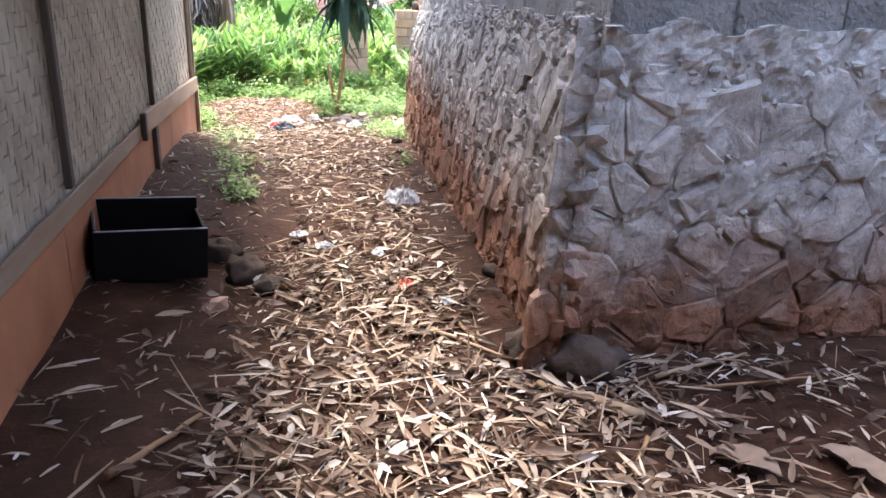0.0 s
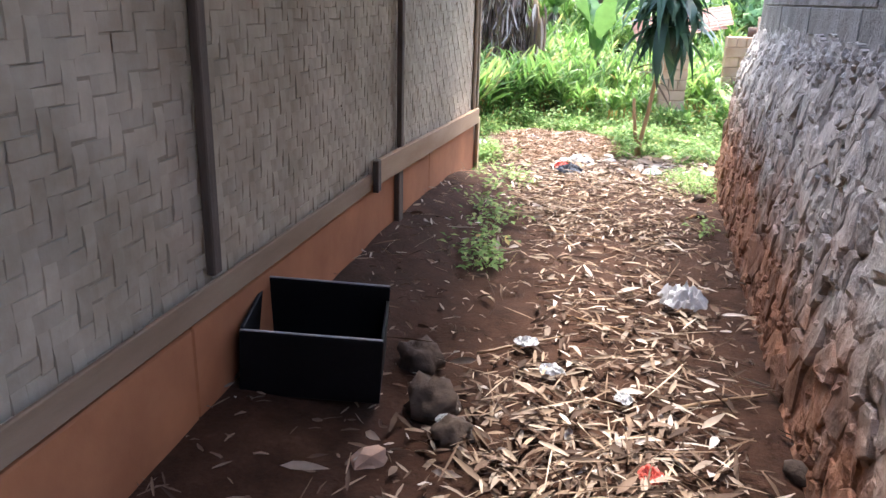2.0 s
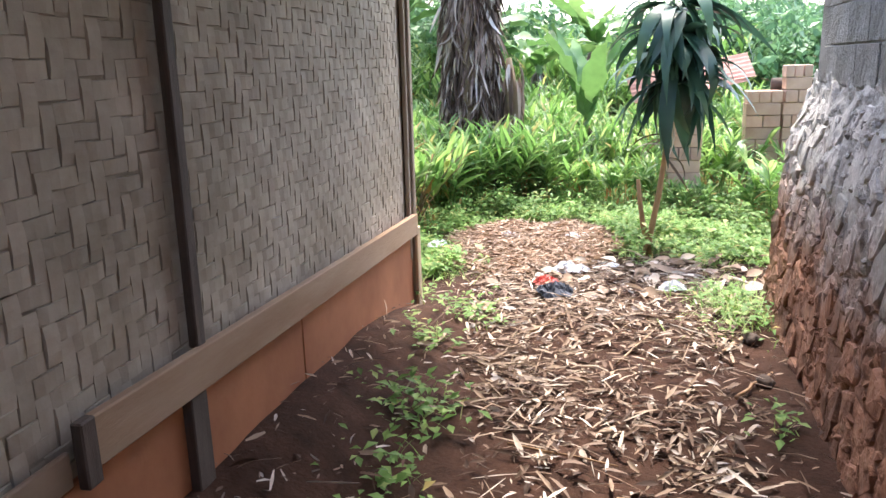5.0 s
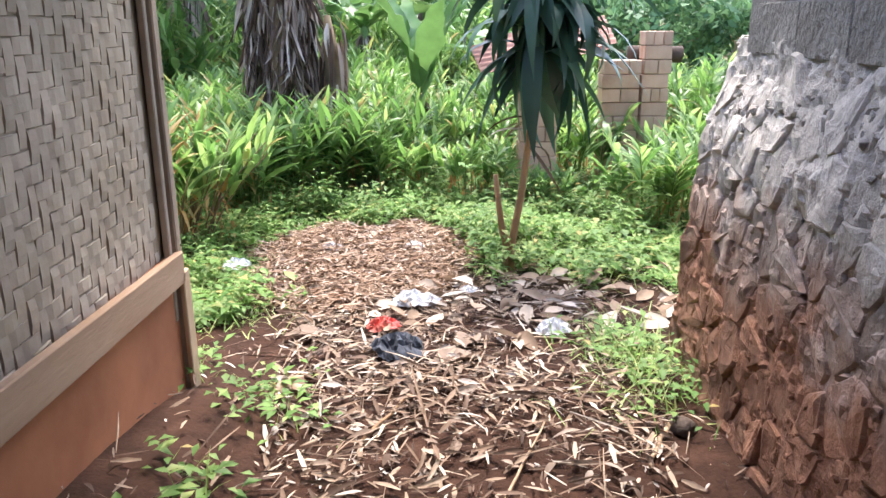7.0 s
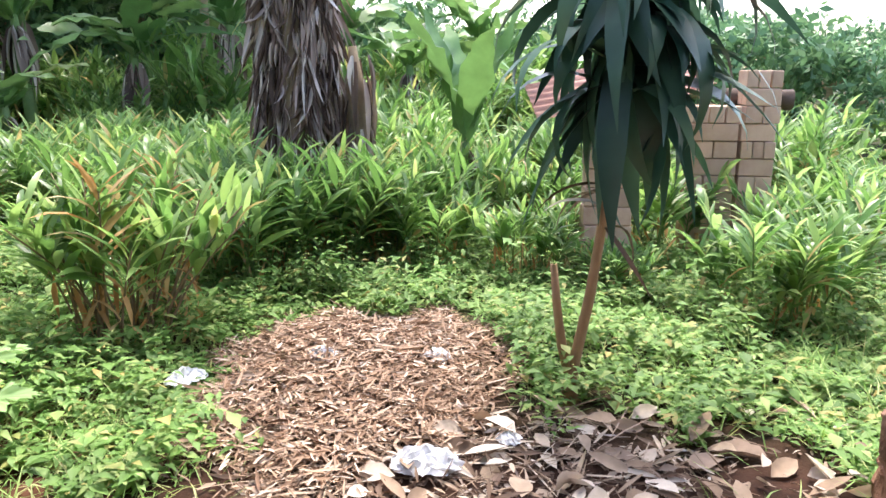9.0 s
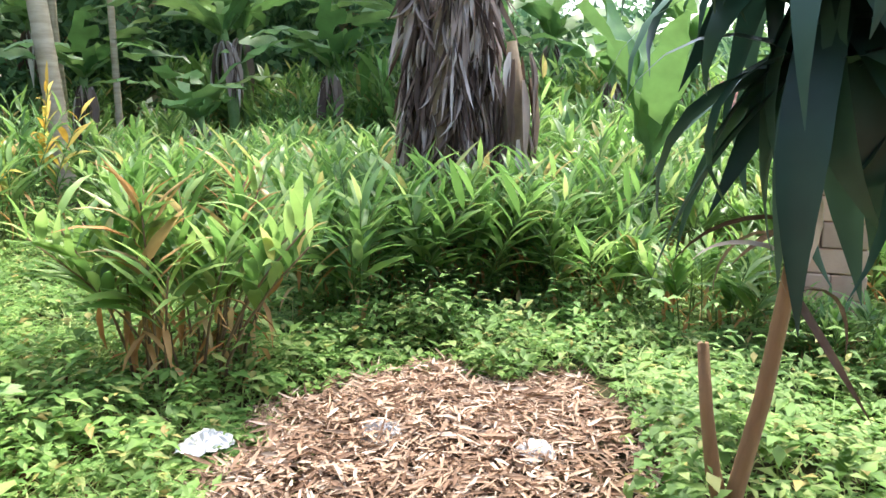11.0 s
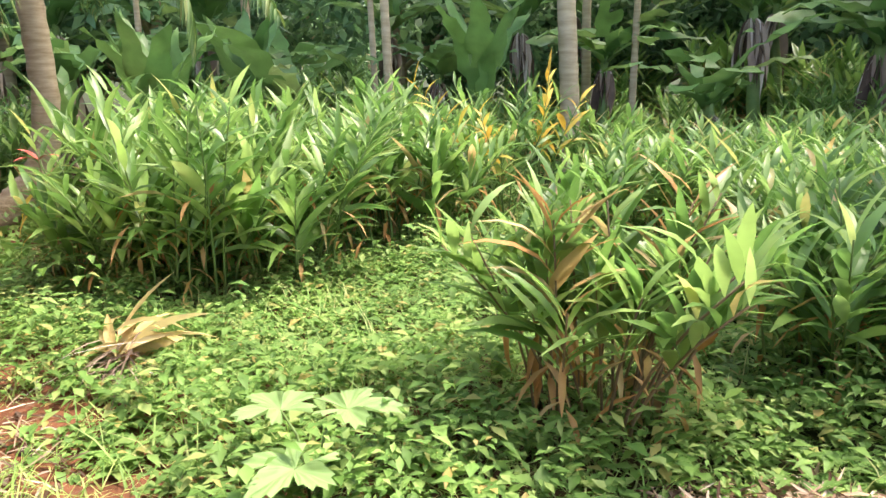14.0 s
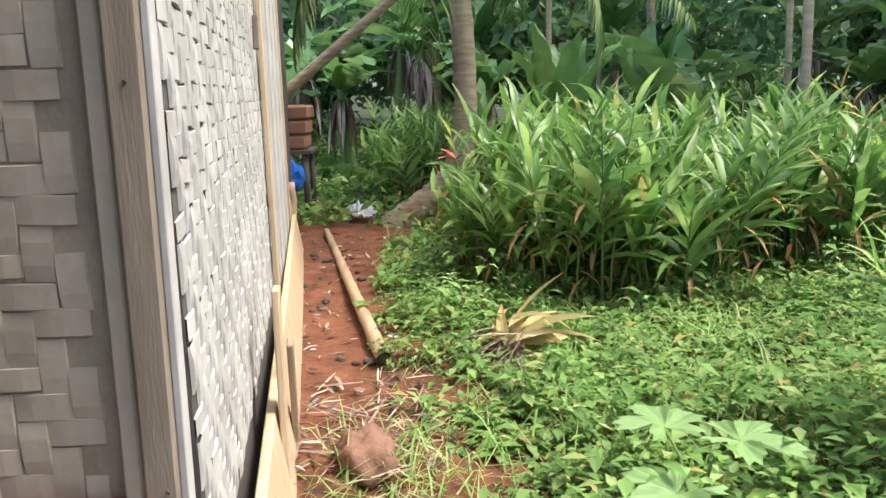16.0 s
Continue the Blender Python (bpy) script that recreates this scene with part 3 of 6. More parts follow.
for x, y, k, s in ((-1.05, 12.35, gb, 0.95), (-0.62, 12.75, gb, 0.9), (-2.0, 13.4, gb, 0.95), (-0.35, 13.3, gb, 0.85), (0.2, 13.6, gb, 0.8), (0.95, 13.5, gb, 0.85), (-2.3, 13.0, gb, 0.95), (-2.9, 13.6, gb, 0.9),
                   (-0.5, 14.5, gb, 1.0), (0.4, 14.7, gd, 1.2), (1.2, 14.6, gb, 0.9), (-1.9, 12.7, gd, 1.2), (1.45, 12.9, gd, 1.1), (2.6, 12.4, gd, 1.0), (3.2, 13.4, gd, 1.1), (0.52, 12.2, gd, 0.75), (1.05, 11.85, gd, 0.5), (-0.2, 12.5, gd, 0.85),
                   (-4.9, 9.50, gc, 0.85), (-4.5, 10.45, gc, 0.92), (-5.3, 9.9, gc, 1.05), (-5.3, 10.9, gc, 1.0), (-4.75, 11.55, gb, 1.1), (-5.7, 11.3, gc, 0.9), (-6.2, 10.6, gc, 0.95), (-6.2, 11.7, gc, 1.0), (-5.9, 10.0, gc, 0.9),
                   (-5.5, 12.4, gb, 1.1), (-6.5, 12.7, gc, 0.9), (-4.0, 13.2, gb, 0.9), (-3.5, 14.3, gb, 0.95), (-4.9, 13.8, gb, 1.0), (-7.3, 10.7, gc, 0.8)):
    repeat(k, x, y, float(R.uniform(0, 360)), s)
for i in range(46):
    x, y = R.uniform(-10, 3.5), R.uniform(14.6, 18.5)
    if abs(x + 1.9) < 0.5 and y < 15:
        y = 15.4
    repeat((gb, gc, gd)[i % 3], x, y, float(R.uniform(0, 360)), R.uniform(0.75, 1.05))
repeat(gy, -5.38, 13.25, 120, 1.05)
for i in range(28):
    x, y = R.uniform(-14, 4), R.uniform(18.5, 23)
    repeat((gc, gb)[i % 2], x, y, float(R.uniform(0, 360)), R.uniform(1.2, 1.7))
for i in range(16):
    x, y = R.uniform(-13.5, -8.2), R.uniform(8.6, 15)
    repeat((gc, gd)[i % 2], x, y, float(R.uniform(0, 360)), R.uniform(0.8, 1.2))


def dracaena():
    x0, y0 = 0.59, 10.16
    z0 = float(gz(x0, y0))
    t = thing("dracaena_tree", x0, y0, z0, "dark green dracaena with drooping strap leaves and forked tan trunk", "tree")
    rng = random.Random(3)
    tube_part("trunk", [(0, 0, -0.05), (-0.01, 0, 0.08), (0.01, 0.0, 0.2), (0.06, 0.0, 0.5), (0.10, 0.0, 0.85), (0.14, 0, 1.2), (0.17, 0, 1.75)], [0.05, 0.034, 0.025, 0.022, 0.020, 0.018, 0.016], bark_tan, t, sides=10, rnd=rng, wob=0.06)
    tube_part("cut_branch", [(-0.01, 0, 0.12), (-0.05, 0, 0.26), (-0.08, 0, 0.45), (-0.10, 0.01, 0.63)], [0.025, 0.022, 0.019, 0.016], bark_tan, t, "sawn-off side branch", 8, rng, 0.06)
    r2 = np.random.default_rng(5)
    crown = []
    for n, z_lo, z_hi, rise, lengths, bend in ((62, 1.32, 2.0, (-0.8, 0.1), (0.50, 0.88), (0.6, 1.3)), (60, 1.3, 2.05, (0.1, 0.9), (0.5, 0.82), (2.2, 2.9))):
        a = r2.uniform(0, 2 * np.pi, n)
        base = np.stack([0.15 + 0.02 * np.cos(a), 0.02 * np.sin(a), r2.uniform(z_lo, z_hi, n)], 1)
        d = np.stack([np.cos(a) * 0.45 + 0.04, np.sin(a) * 0.45, r2.uniform(*rise, n)], 1)
        crown.append(leaf_arrays(base, d, r2.uniform(*lengths, n), r2.uniform(0.075, 0.125, n), r2.uniform(*bend, n), 8, "strap", 0.12, r2.normal(0, 0.35, n)))
    v, f = join_arrays(crown)
    quads("leaves", v, f, leaf_dracaena, t, "long dark glossy hanging leaves")
    m = 7
    a = r2.uniform(0, 2 * np.pi, m)
    base = np.stack([0.10 + 0.02 * np.cos(a), 0.02 * np.sin(a), r2.uniform(0.75, 1.1, m)], 1)
    d = np.stack([np.cos(a), np.sin(a), r2.uniform(-0.2, 0.4, m)], 1)
    v, f = leaf_arrays(base, d, r2.uniform(0.25, 0.42, m), 0.02, r2.uniform(1.4, 2.3, m), 7, "strap", 0.4, r2.normal(0, 0.5, m))
    quads("dead_leaves", v, f, dry_leaf, t, "a few pale dry leaves hanging below the crown")


dracaena()


def banana_parts(t, hgt, nleaf, rng, leaf_len=1.7, leaf_w=0.42, r0=0.11, dry=6, upright=0.0, bow=(0.9, 1.7), torn=0.24):
    us = np.linspace(0, 1, 5)
    lean = rng.normal(0, 0.06, 2)
    tube_part("pseudostem", [(lean[0] * u * hgt, lean[1] * u * hgt, hgt * u - 0.1 * (u == 0)) for u in us], list(np.linspace(r0, r0 * 0.5, 5)), stem_green, t, "thick green sheathed stem", 9)
    top = np.array([lean[0] * hgt, lean[1] * hgt, hgt])
    for i in range(nleaf):
        a = 2 * np.pi * (i * 0.382) + rng.uniform(-0.3, 0.3)
        el = rng.uniform(0.7, 2.6) + upright
        L = leaf_len * rng.uniform(0.75, 1.15)
        d = np.array([[math.cos(a), math.sin(a), el]])
        # a torn blade: strips with small gaps on a common midrib
        segs = 12
        v, f = leaf_arrays([top + np.array([0, 0, -0.1])], d, L, leaf_w * rng.uniform(0.8, 1.15), rng.uniform(*bow), segs, "banana", 0.1, np.array([rng.normal(0, 0.3)]))
        v = v + rng.normal(0, 0.022, v.shape)
        keep = [k for k in range(len(f)) if k < 4 or rng.uniform() > torn]
        quads("leaf", v, f[keep], leaf_banana, t)
    if dry:
        a = rng.uniform(0, 2 * np.pi, dry)
        base = np.tile(top + np.array([0, 0, -0.15]), (dry, 1))
        d = np.stack([np.cos(a) * 0.3, np.sin(a) * 0.3, np.full(dry, -0.7)], 1)
        quads("dry_leaves", *leaf_arrays(base, d, rng.uniform(0.6, 1.1, dry), rng.uniform(0.06, 0.16, dry), rng.uniform(0.2, 0.6, dry), 7, "strap", 0.5), dry_banana, t, "hanging brown dead leaves")


bananas = []
for i, (hg, nl, ll) in enumerate(((1.5, 8, 1.6), (2.1, 9, 1.9), (0.9, 6, 1.3))):
    b = thing("banana_plant", 0, 0, 0, "green banana plant with broad torn leaves", "banana plant", "banana plants behind the garden")
    banana_parts(b, hg, nl + 2, np.random.default_rng(40 + i), ll, 0.33, dry=14)
    bananas.append(b)
settle(bananas[0], -10.3, 7.9, 20, 0.9)
settle(bananas[1], -6.3, 17.6, 80)
settle(bananas[2], 0.9, 16.6, 10, 1.1)
young = thing("banana_plant", 0, 0, 0, "young banana plant with upright bright green leaves", "banana plant", "young banana plants")
banana_parts(young, 0.90, 6, np.random.default_rng(47), 1.15, 0.25, 0.06, dry=4, upright=2.2, bow=(0.15, 0.7), torn=0.04)
settle(young, 0.02, 13.7, 25)
for x, y, s in ((-6.9, 10.1, 0.95), (-7.6, 10.3, 0.9), (-8.6, 10.6, 0.9), (-6.9, 13.6, 1.1), (-8.3, 9.5, 0.8), (-9.0, 11.6, 1.1)):
    repeat(young, x, y, x * 77, s)
BAN = [(-9.6, 9.6, 0, .9), (-11.4, 9.0, 1, .9), (-8.4, 11.9, 2, 1.1), (-9.6, 12.3, 0, .9), (-11.2, 11.2, 0, 1), (-12.6, 10.0, 1, 1), (-11.8, 13.2, 2, 1.1), (-9.3, 14.6, 0, .9), (-12.5, 15.2, 1, 1), (-8.0, 16.4, 0, 1.0), (-10.5, 17.0, 1, 1),
       (-4.9, 17.8, 0, 1.1), (-3.7, 18.9, 1, 1.0), (-4.4, 20.5, 1, 1.1), (-0.9, 18.4, 0, 1), (-0.1, 19.6, 1, .9), (1.6, 18.2, 0, .9), (-7.4, 19.5, 1, 1.1), (-5.6, 15.9, 2, 1.1), (-13.8, 12.4, 1, 1.1), (-14.4, 8.4, 1, 1.1), (-13.0, 7.0, 0, 1.1), (-11.6, 6.6, 2, 1.2), (-2.4, 20.4, 1, 1.0), (-9.0, 20.8, 1, 1.1), (-12.0, 19.0, 1, 1.2)]
for x, y, k, s in BAN:
    repeat(bananas[k], x, y, float(R.uniform(0, 360)), s)


def dead_banana_clump():
    x0, y0 = -1.34, 13.25
    t = thing("banana_clump", x0, y0, float(gz(x0, y0)), "old banana clump shrouded in hanging brown dead leaves", "banana plant")
    t.scale = (0.66, 0.70, 0.9)
    rng = np.random.default_rng(77)
    for i, (dx, dy, r, h) in enumerate(((-0.28, 0, 0.20, 3.2), (-0.05, -0.15, 0.24, 3.4), (0.22, 0.05, 0.20, 3.0), (0.0, 0.25, 0.2, 3.3), (-0.3, 0.3, 0.18, 2.9))):
        tube_part("pseudostem", [(dx * (1.15 - 0.15 * u), dy, -0.1 + h * u) for u in np.linspace(0, 1, 7)], list(np.linspace(r, r * 0.6, 7)), stem_brown, t, "brown sheathed banana stem", 10, random.Random(i), 0.08)
    n = 2400
    a = rng.uniform(0, 2 * np.pi, n)
    z = rng.uniform(0.4, 3.3, n)
    rr = 0.33 + 0.05 * np.sin(7 * a + 2 * z) + 0.07 * np.cos(2 * a) + 0.03 * (1 - z / 3.3)
    base = np.stack([-0.04 + rr * np.cos(a) * 1.05, rr * np.sin(a), z], 1)
    d = np.stack([np.cos(a) * 0.2 + rng.normal(0, 0.22, n), np.sin(a) * 0.2, rng.uniform(-1.6, -0.5, n)], 1)
    quads("dry_leaves", *leaf_arrays(base, d, rng.uniform(0.18, 0.6, n), rng.uniform(0.015, 0.075, n), rng.uniform(-0.6, 1.4, n), 5, "strap", 0.8, rng.normal(0, 1.0, n)), dry_banana, t, "curled brown dead leaves")
    tube_part("dead_stem", [(0.78, -0.1, -0.1), (0.76, -0.1, 0.6), (0.70, -0.1, 1.3), (0.66, -0.1, 1.75)], [0.17, 0.15, 0.12, 0.05], stem_brown, t, "cut-off leaning dead stem", 9, random.Random(9), 0.12)
    m = 60
    a = rng.uniform(0, 2 * np.pi, m)
    base = np.stack([0.72 + 0.14 * np.cos(a), -0.1 + 0.14 * np.sin(a), rng.uniform(0.5, 1.7, m)], 1)
    d = np.stack([np.cos(a) * 0.3, np.sin(a) * 0.3, np.full(m, -1.0)], 1)
    quads("sheath_mass", *leaf_arrays(base, d, rng.uniform(0.3, 0.8, m), rng.uniform(0.03, 0.09, m), 0.4, 4, "strap", 0.5), dry_banana, t)["kind"] = "stuff"
    k = 11
    a = rng.uniform(0, 2 * np.pi, k)
    base = np.tile([[-0.1, 0, 3.2]], (k, 1)) + rng.normal(0, 0.12, (k, 3))
    d = np.stack([np.cos(a), np.sin(a), rng.uniform(0.6, 2, k)], 1)
    for i in range(k):
        quads("leaf", *leaf_arrays(base[i:i + 1], d[i:i + 1], 2.0, 0.45, 1.4, 12, "banana", 0.1), leaf_banana, t)


dead_banana_clump()


def frond(rng, L, droop):
    """A feather frond: leaflets along an arched midrib, pointing along +x at the root."""
    n = 44
    u = np.linspace(0.14, 1, n)
    ang = droop * u
    px, pz = L * np.sin(ang) / droop, -L * (1 - np.cos(ang)) / droop
    tx, tz = np.cos(ang), -np.sin(ang)
    items = []
    for s in (-1, 1):
        base = np.stack([px, np.zeros(n), pz], 1)
        d = np.stack([tx * 0.55, np.full(n, 0.85 * s), tz * 0.55 - 0.35], 1) + rng.normal(0, 0.07, (n, 3))
        ll = L * 0.23 * np.sin(np.pi * np.clip(u, 0.05, 0.97)) ** 0.6
        items.append(leaf_arrays(base, d, ll, 0.03, rng.uniform(0.5, 1.0, n), 3, "lance", 0.3))
    rib = tube(np.stack([np.interp(np.linspace(0, 1, 8), np.r_[0, u], np.r_[0, px]), np.zeros(8), np.interp(np.linspace(0, 1, 8), np.r_[0, u], np.r_[0, pz])], 1), np.linspace(0.022, 0.004, 8), 5)
    return join_arrays(items), rib


def palm_crown(t, top, n, L, rng, droops=(1.0, 2.0), els=(-30, 65)):
    for i in range(n):
        leaf, rib = frond(rng, L * rng.uniform(0.85, 1.1), rng.uniform(*droops))
        m = np.array(pose(*top, 0, -rng.uniform(*els), 360 * 0.382 * i))
        def put(vf):
            v = np.c_[np.asarray(vf[0]), np.ones(len(vf[0]))] @ m.T
            return v[:, :3], np.asarray(vf[1])
        fr = quads("frond", *put(leaf), leaf_palm, t)
        quads("midrib", *put(rib), stem_green, fr)


def coconut():
    x0, y0 = -7.10, 8.62
    t = thing("coconut_palm", x0, y0, float(gz(x0, y0)), "coconut palm whose trunk bends up from the ground", "palm tree")
    pts = [(-0.02, -0.10, -0.08), (0, 0.10, 0.10), (0, 0.32, 0.26), (0, 0.52, 0.46), (0, 0.62, 0.75), (0, 0.66, 1.2), (0, 0.64, 1.8), (0, 0.6, 2.5), (0, 0.6, 3.3)]
    rad = [0.175, 0.145, 0.135, 0.125, 0.115, 0.108, 0.104, 0.10, 0.11]
    fine_u = np.linspace(0, 8, 60)
    P = np.stack([np.interp(fine_u, range(9), [p[k] for p in pts]) for k in range(3)], 1)
    rr = np.interp(fine_u, range(9), rad) * (1 + 0.05 * (np.arange(60) % 3 == 0))
    tube_part("trunk", P, list(rr), bark_coco, t, "ringed grey-brown trunk", 14, random.Random(4), 0.05)
    palm_crown(t, (0, 0.6, 3.3), 15, 2.9, np.random.default_rng(21), (0.9, 1.6), (-12, 60))


coconut()


def slim_palm(x, y, hgt, r, lean, label):
    t = thing("areca_palm", x, y, float(gz(x, y)), label, "palm tree", "slender palms")
    u = np.linspace(0, 1, 40)
    tube_part("trunk", np.stack([lean * hgt * u, 0 * u, hgt * u - 0.1], 1), list(np.linspace(r * 1.15, r * 0.85, 40) * (1 + 0.04 * (np.arange(40) % 2))), bark_grey, t, "pale ringed trunk", 10)
    palm_crown(t, (lean * hgt, 0, hgt - 0.1), 7, 1.8, np.random.default_rng(int(abs(x) * 10)))


slim_palm(-6.76, 14.87, 5.2, 0.105, -0.09, "pale ringed palm trunk rising behind the ginger")
slim_palm(-7.72, 12.92, 5.0, 0.05, -0.06, "slender grey palm trunk among banana plants")
slim_palm(-9.3, 13.5, 5.4, 0.04, -0.06, "slender grey palm trunk among banana plants")
slim_palm(-7.6, 16.6, 5.4, 0.045, 0.02, "slender grey palm trunk among banana plants")
slim_palm(-10.2, 10.6, 5.4, 0.035, 0.03, "slender grey palm trunk among banana plants")


def far_tree(seed, hgt, width, n, leaf, girth=1.0, low=0.22):
    rng = np.random.default_rng(seed)
    t = thing("tree", 0, 0, 0, "leafy dark green tree at the garden's far edge", "tree", "trees round the garden")
    tube_part("trunk", [(0, 0, -0.2), (0.05, 0, hgt * 0.3), (-0.05, 0.1, hgt * 0.6), (0.05, 0.05, hgt * 0.85)], [0.2 * girth, 0.16 * girth, 0.1 * girth, 0.03], bark_grey, t, "", 8)
    clumps = []
    for i in range(9):
        a = rng.uniform(0, 6.28)
        z = rng.uniform(low, 0.8) * hgt
        e = np.array([math.cos(a) * width * rng.uniform(0.3, 0.5), math.sin(a) * width * rng.uniform(0.3, 0.5), z + rng.uniform(0.05, 0.2) * hgt])
        tube_part("limb", [(0, 0, z * 0.75), tuple(e * 0.55 + np.array([0, 0, z * 0.4])), tuple(e)], [0.07, 0.05, 0.02], bark_grey, t, "", 5)
        clumps.append((e, width * rng.uniform(0.16, 0.3)))
    for i in range(12):
        clumps.append((np.array([rng.normal(0, width * 0.25), rng.normal(0, width * 0.25), rng.uniform(max(0.3, low + 0.08), 1.0) * hgt]), width * rng.uniform(0.14, 0.28)))
    pos = []
    for c, r in clumps:
        k = n // len(clumps)
        p = rng.normal(0, 1, (k, 3))
        p = p / np.linalg.norm(p, axis=1, keepdims=True) * (rng.uniform(0.3, 1.05, k) ** 0.6)[:, None] * r * np.array([1, 1, 0.75])
        pos.append(c + p)
    pos = np.concatenate(pos)
    k = len(pos)
    d = rng.normal(0, 1, (k, 3)) + np.array([0, 0, -0.2])
    L = leaf * rng.uniform(0.7, 1.4, k)
    quads("crown", *leaflet_arrays(pos, d, L * 1.1, L * 0.5, rng), leaf_far_haze, t, "uneven crown of small dark leaves")
    return t


ft = [far_tree(61, 7.0, 5.0, 4400, 0.29), far_tree(62, 5.0, 4.6, 4000, 0.265), far_tree(63, 2.6, 3.4, 3400, 0.21)]
# Trees added for their shade: crowns above view darken the rear planting.
shade = far_tree(64, 7.5, 6.0, 3600, 0.30, 0.45, 0.46)
shade["label"] = "added tall slender tree whose unseen crown shades the garden's back"
settle(shade, -4.6, 19.8, 0)
for x, y, k in ((-9.2, 17.2, 1.0), (-13.0, 12.8, 1.05)):
    repeat(shade, x, y, x * 53, k)
settle(ft[0], -9.5, 25, 0)
settle(ft[1], -7.4, 23.5, 0)
settle(ft[2], -2.5, 22.8, 0)
for i in range(72):
    a = math.radians(-28 + 156 * i / 71) + R.uniform(-0.04, 0.04)
    r = R.uniform(17, 23) if i % 2 else R.uniform(23, 36)
    x, y = -1.5 - r * math.sin(a), 8 + r * math.cos(a)
    k = ft[2] if (i % 2 and i % 4 == 1) else ft[1] if i % 3 else ft[0]
    if x > -6.0:
        k = ft[2]
        x, y = x + (1.0 if x > 0.5 else 0.0), y + 4
    repeat(k, x, y, float(R.uniform(0, 360)), R.uniform(0.8, 1.15))


for x, y, s in ((4.2, 30, 0.6), (5.6, 34, 0.7), (2.6, 31, 0.7)):
    repeat(ft[1], x, y, x * 40, s)
for x, y, s in ((4.2, 20.5, 0.8), (6.4, 21.5, 0.7), (8.8, 22, 0.65), (3.0, 22.5, 0.9), (11, 23, 0.7), (5.4, 24, 0.9), (13, 24, 0.8)):
    repeat(ft[2], x, y, x * 70, s)


def papaya():
    x0, y0 = -1.75, 9.56
    z0 = float(gz(x0, y0))
    t = thing("papaya_seedling", x0, y0, z0, "pale green seedling with large lobed leaves", "plant")
    rng = np.random.default_rng(8)
    for i, (dx, dy, dz, a, s) in enumerate(((-0.16, -0.03, 0.26, 190, 0.16), (-0.03, 0.15, 0.27, 60, 0.16), (0.16, -0.10, 0.22, 300, 0.17))):
        tube_part("leaf_stalk", [(0, 0, -0.02), (dx * 0.4, dy * 0.4, dz * 0.8), (dx, dy, dz)], [0.006, 0.005, 0.004], stem_green, t, "", 5)
        th = np.radians(np.linspace(-155, 155, 94))
        lobe = 0.42 + 0.58 * np.abs(np.cos(th * 180 / 310 * 7 / 2 * 1.16)) ** 0.8
        r = s * lobe * (1.08 - 0.12 * np.abs(th)) * (1 + 0.10 * (np.arange(94) % 4 == 0) - 0.07 * (np.arange(94) % 4 == 2))
        va = [(dx, dy, dz)]
        for k in (0.5, 1.0):
            va += [(dx + math.cos(q + math.radians(a)) * w * k, dy + math.sin(q + math.radians(a)) * w * k, dz + 0.03 * k - 0.9 * (w * k) ** 2 + 0.006 * math.sin(7 * q)) for q, w in zip(th, r)]
        fa = [(0, 1 + q, 2 + q) for q in range(93)] + [(1 + q, 95 + q, 96 + q, 2 + q) for q in range(93)]
        mesh_part("leaf", va, fa, leaf_papaya, t, "", True)


papaya()


def dry_frond_heap(x, y):
    t = thing("dry_leaf_bundle", x, y, float(gz(x, y)), "pulled-up plant with straw-coloured dry leaves lying on weeds", "dead plant")
    rng = np.random.default_rng(18)
    n = 26
    a = rng.normal(2.4, 0.9, n)
    d = np.stack([np.cos(a), np.sin(a), rng.uniform(0.05, 0.9, n)], 1)
    quads("dry_leaves", *leaf_arrays(rng.normal(0, 0.03, (n, 3)) + np.array([0, 0, 0.13]), d, rng.uniform(0.20, 0.46, n), rng.uniform(0.045, 0.085, n), rng.uniform(0.2, 1.3, n), 5, "lance", 0.3, rng.normal(0, 0.5, n)), leaf_straw, t)
    n = 40
    a = rng.normal(-0.7, 0.5, n)
    d = np.stack([np.cos(a), np.sin(a), rng.uniform(0.0, 0.35, n)], 1)
    quads("straw", *leaf_arrays(rng.normal(0, 0.05, (n, 3)) + np.array([0, 0, 0.06]), d, rng.uniform(0.25, 0.6, n), 0.012, rng.uniform(0.3, 0.9, n), 4, "grass", 0.2), dry_leaf, t)


dry_frond_heap(-3.15, 9.22)


# ---- unseen roofs and walls that shade the alley ----
def slab(name, pts, thick, mat, label):
    lo = [(x, y, z) for x, y, z in pts]
    hi = [(x, y, z + thick) for x, y, z in pts]
    return tagged(mesh_part(name, lo + hi, [(3, 2, 1, 0), (4, 5, 6, 7)] + [(i, (i + 1) % 4, (i + 1) % 4 + 4, i + 4) for i in range(4)], mat), label, "roof", kind="structure")


# Eaves are out of view; their reach is set by the shade wanted below.
slab("roof_house", [(-4.3, -3.5, 3.3), (HX + 1.42, -3.5, 1.90), (HX + 0.78, HY + 0.10, 2.0), (-4.3, HY - 0.25, 3.3)], 0.05, roof_tile, "clay-tiled roof, unseen, its eaves drawn out to shade the alley")
slab("roof_house_west", [(-8.2, -3.5, 2.0), (-4.3, -3.5, 3.3), (-4.3, HY - 0.25, 3.3), (-8.2, HY - 0.9, 2.0)], 0.05, roof_tile, "clay-tiled far slope of the roof")
# Unseen wall added behind the camera to keep light off the alley's start.
wall_block("wall_behind", (HX + 0.02, -2.2), (4.6, -2.2), 0.05, -0.3, 2.3, wood_old, "added unseen plank wall blocking light at the alley's start")
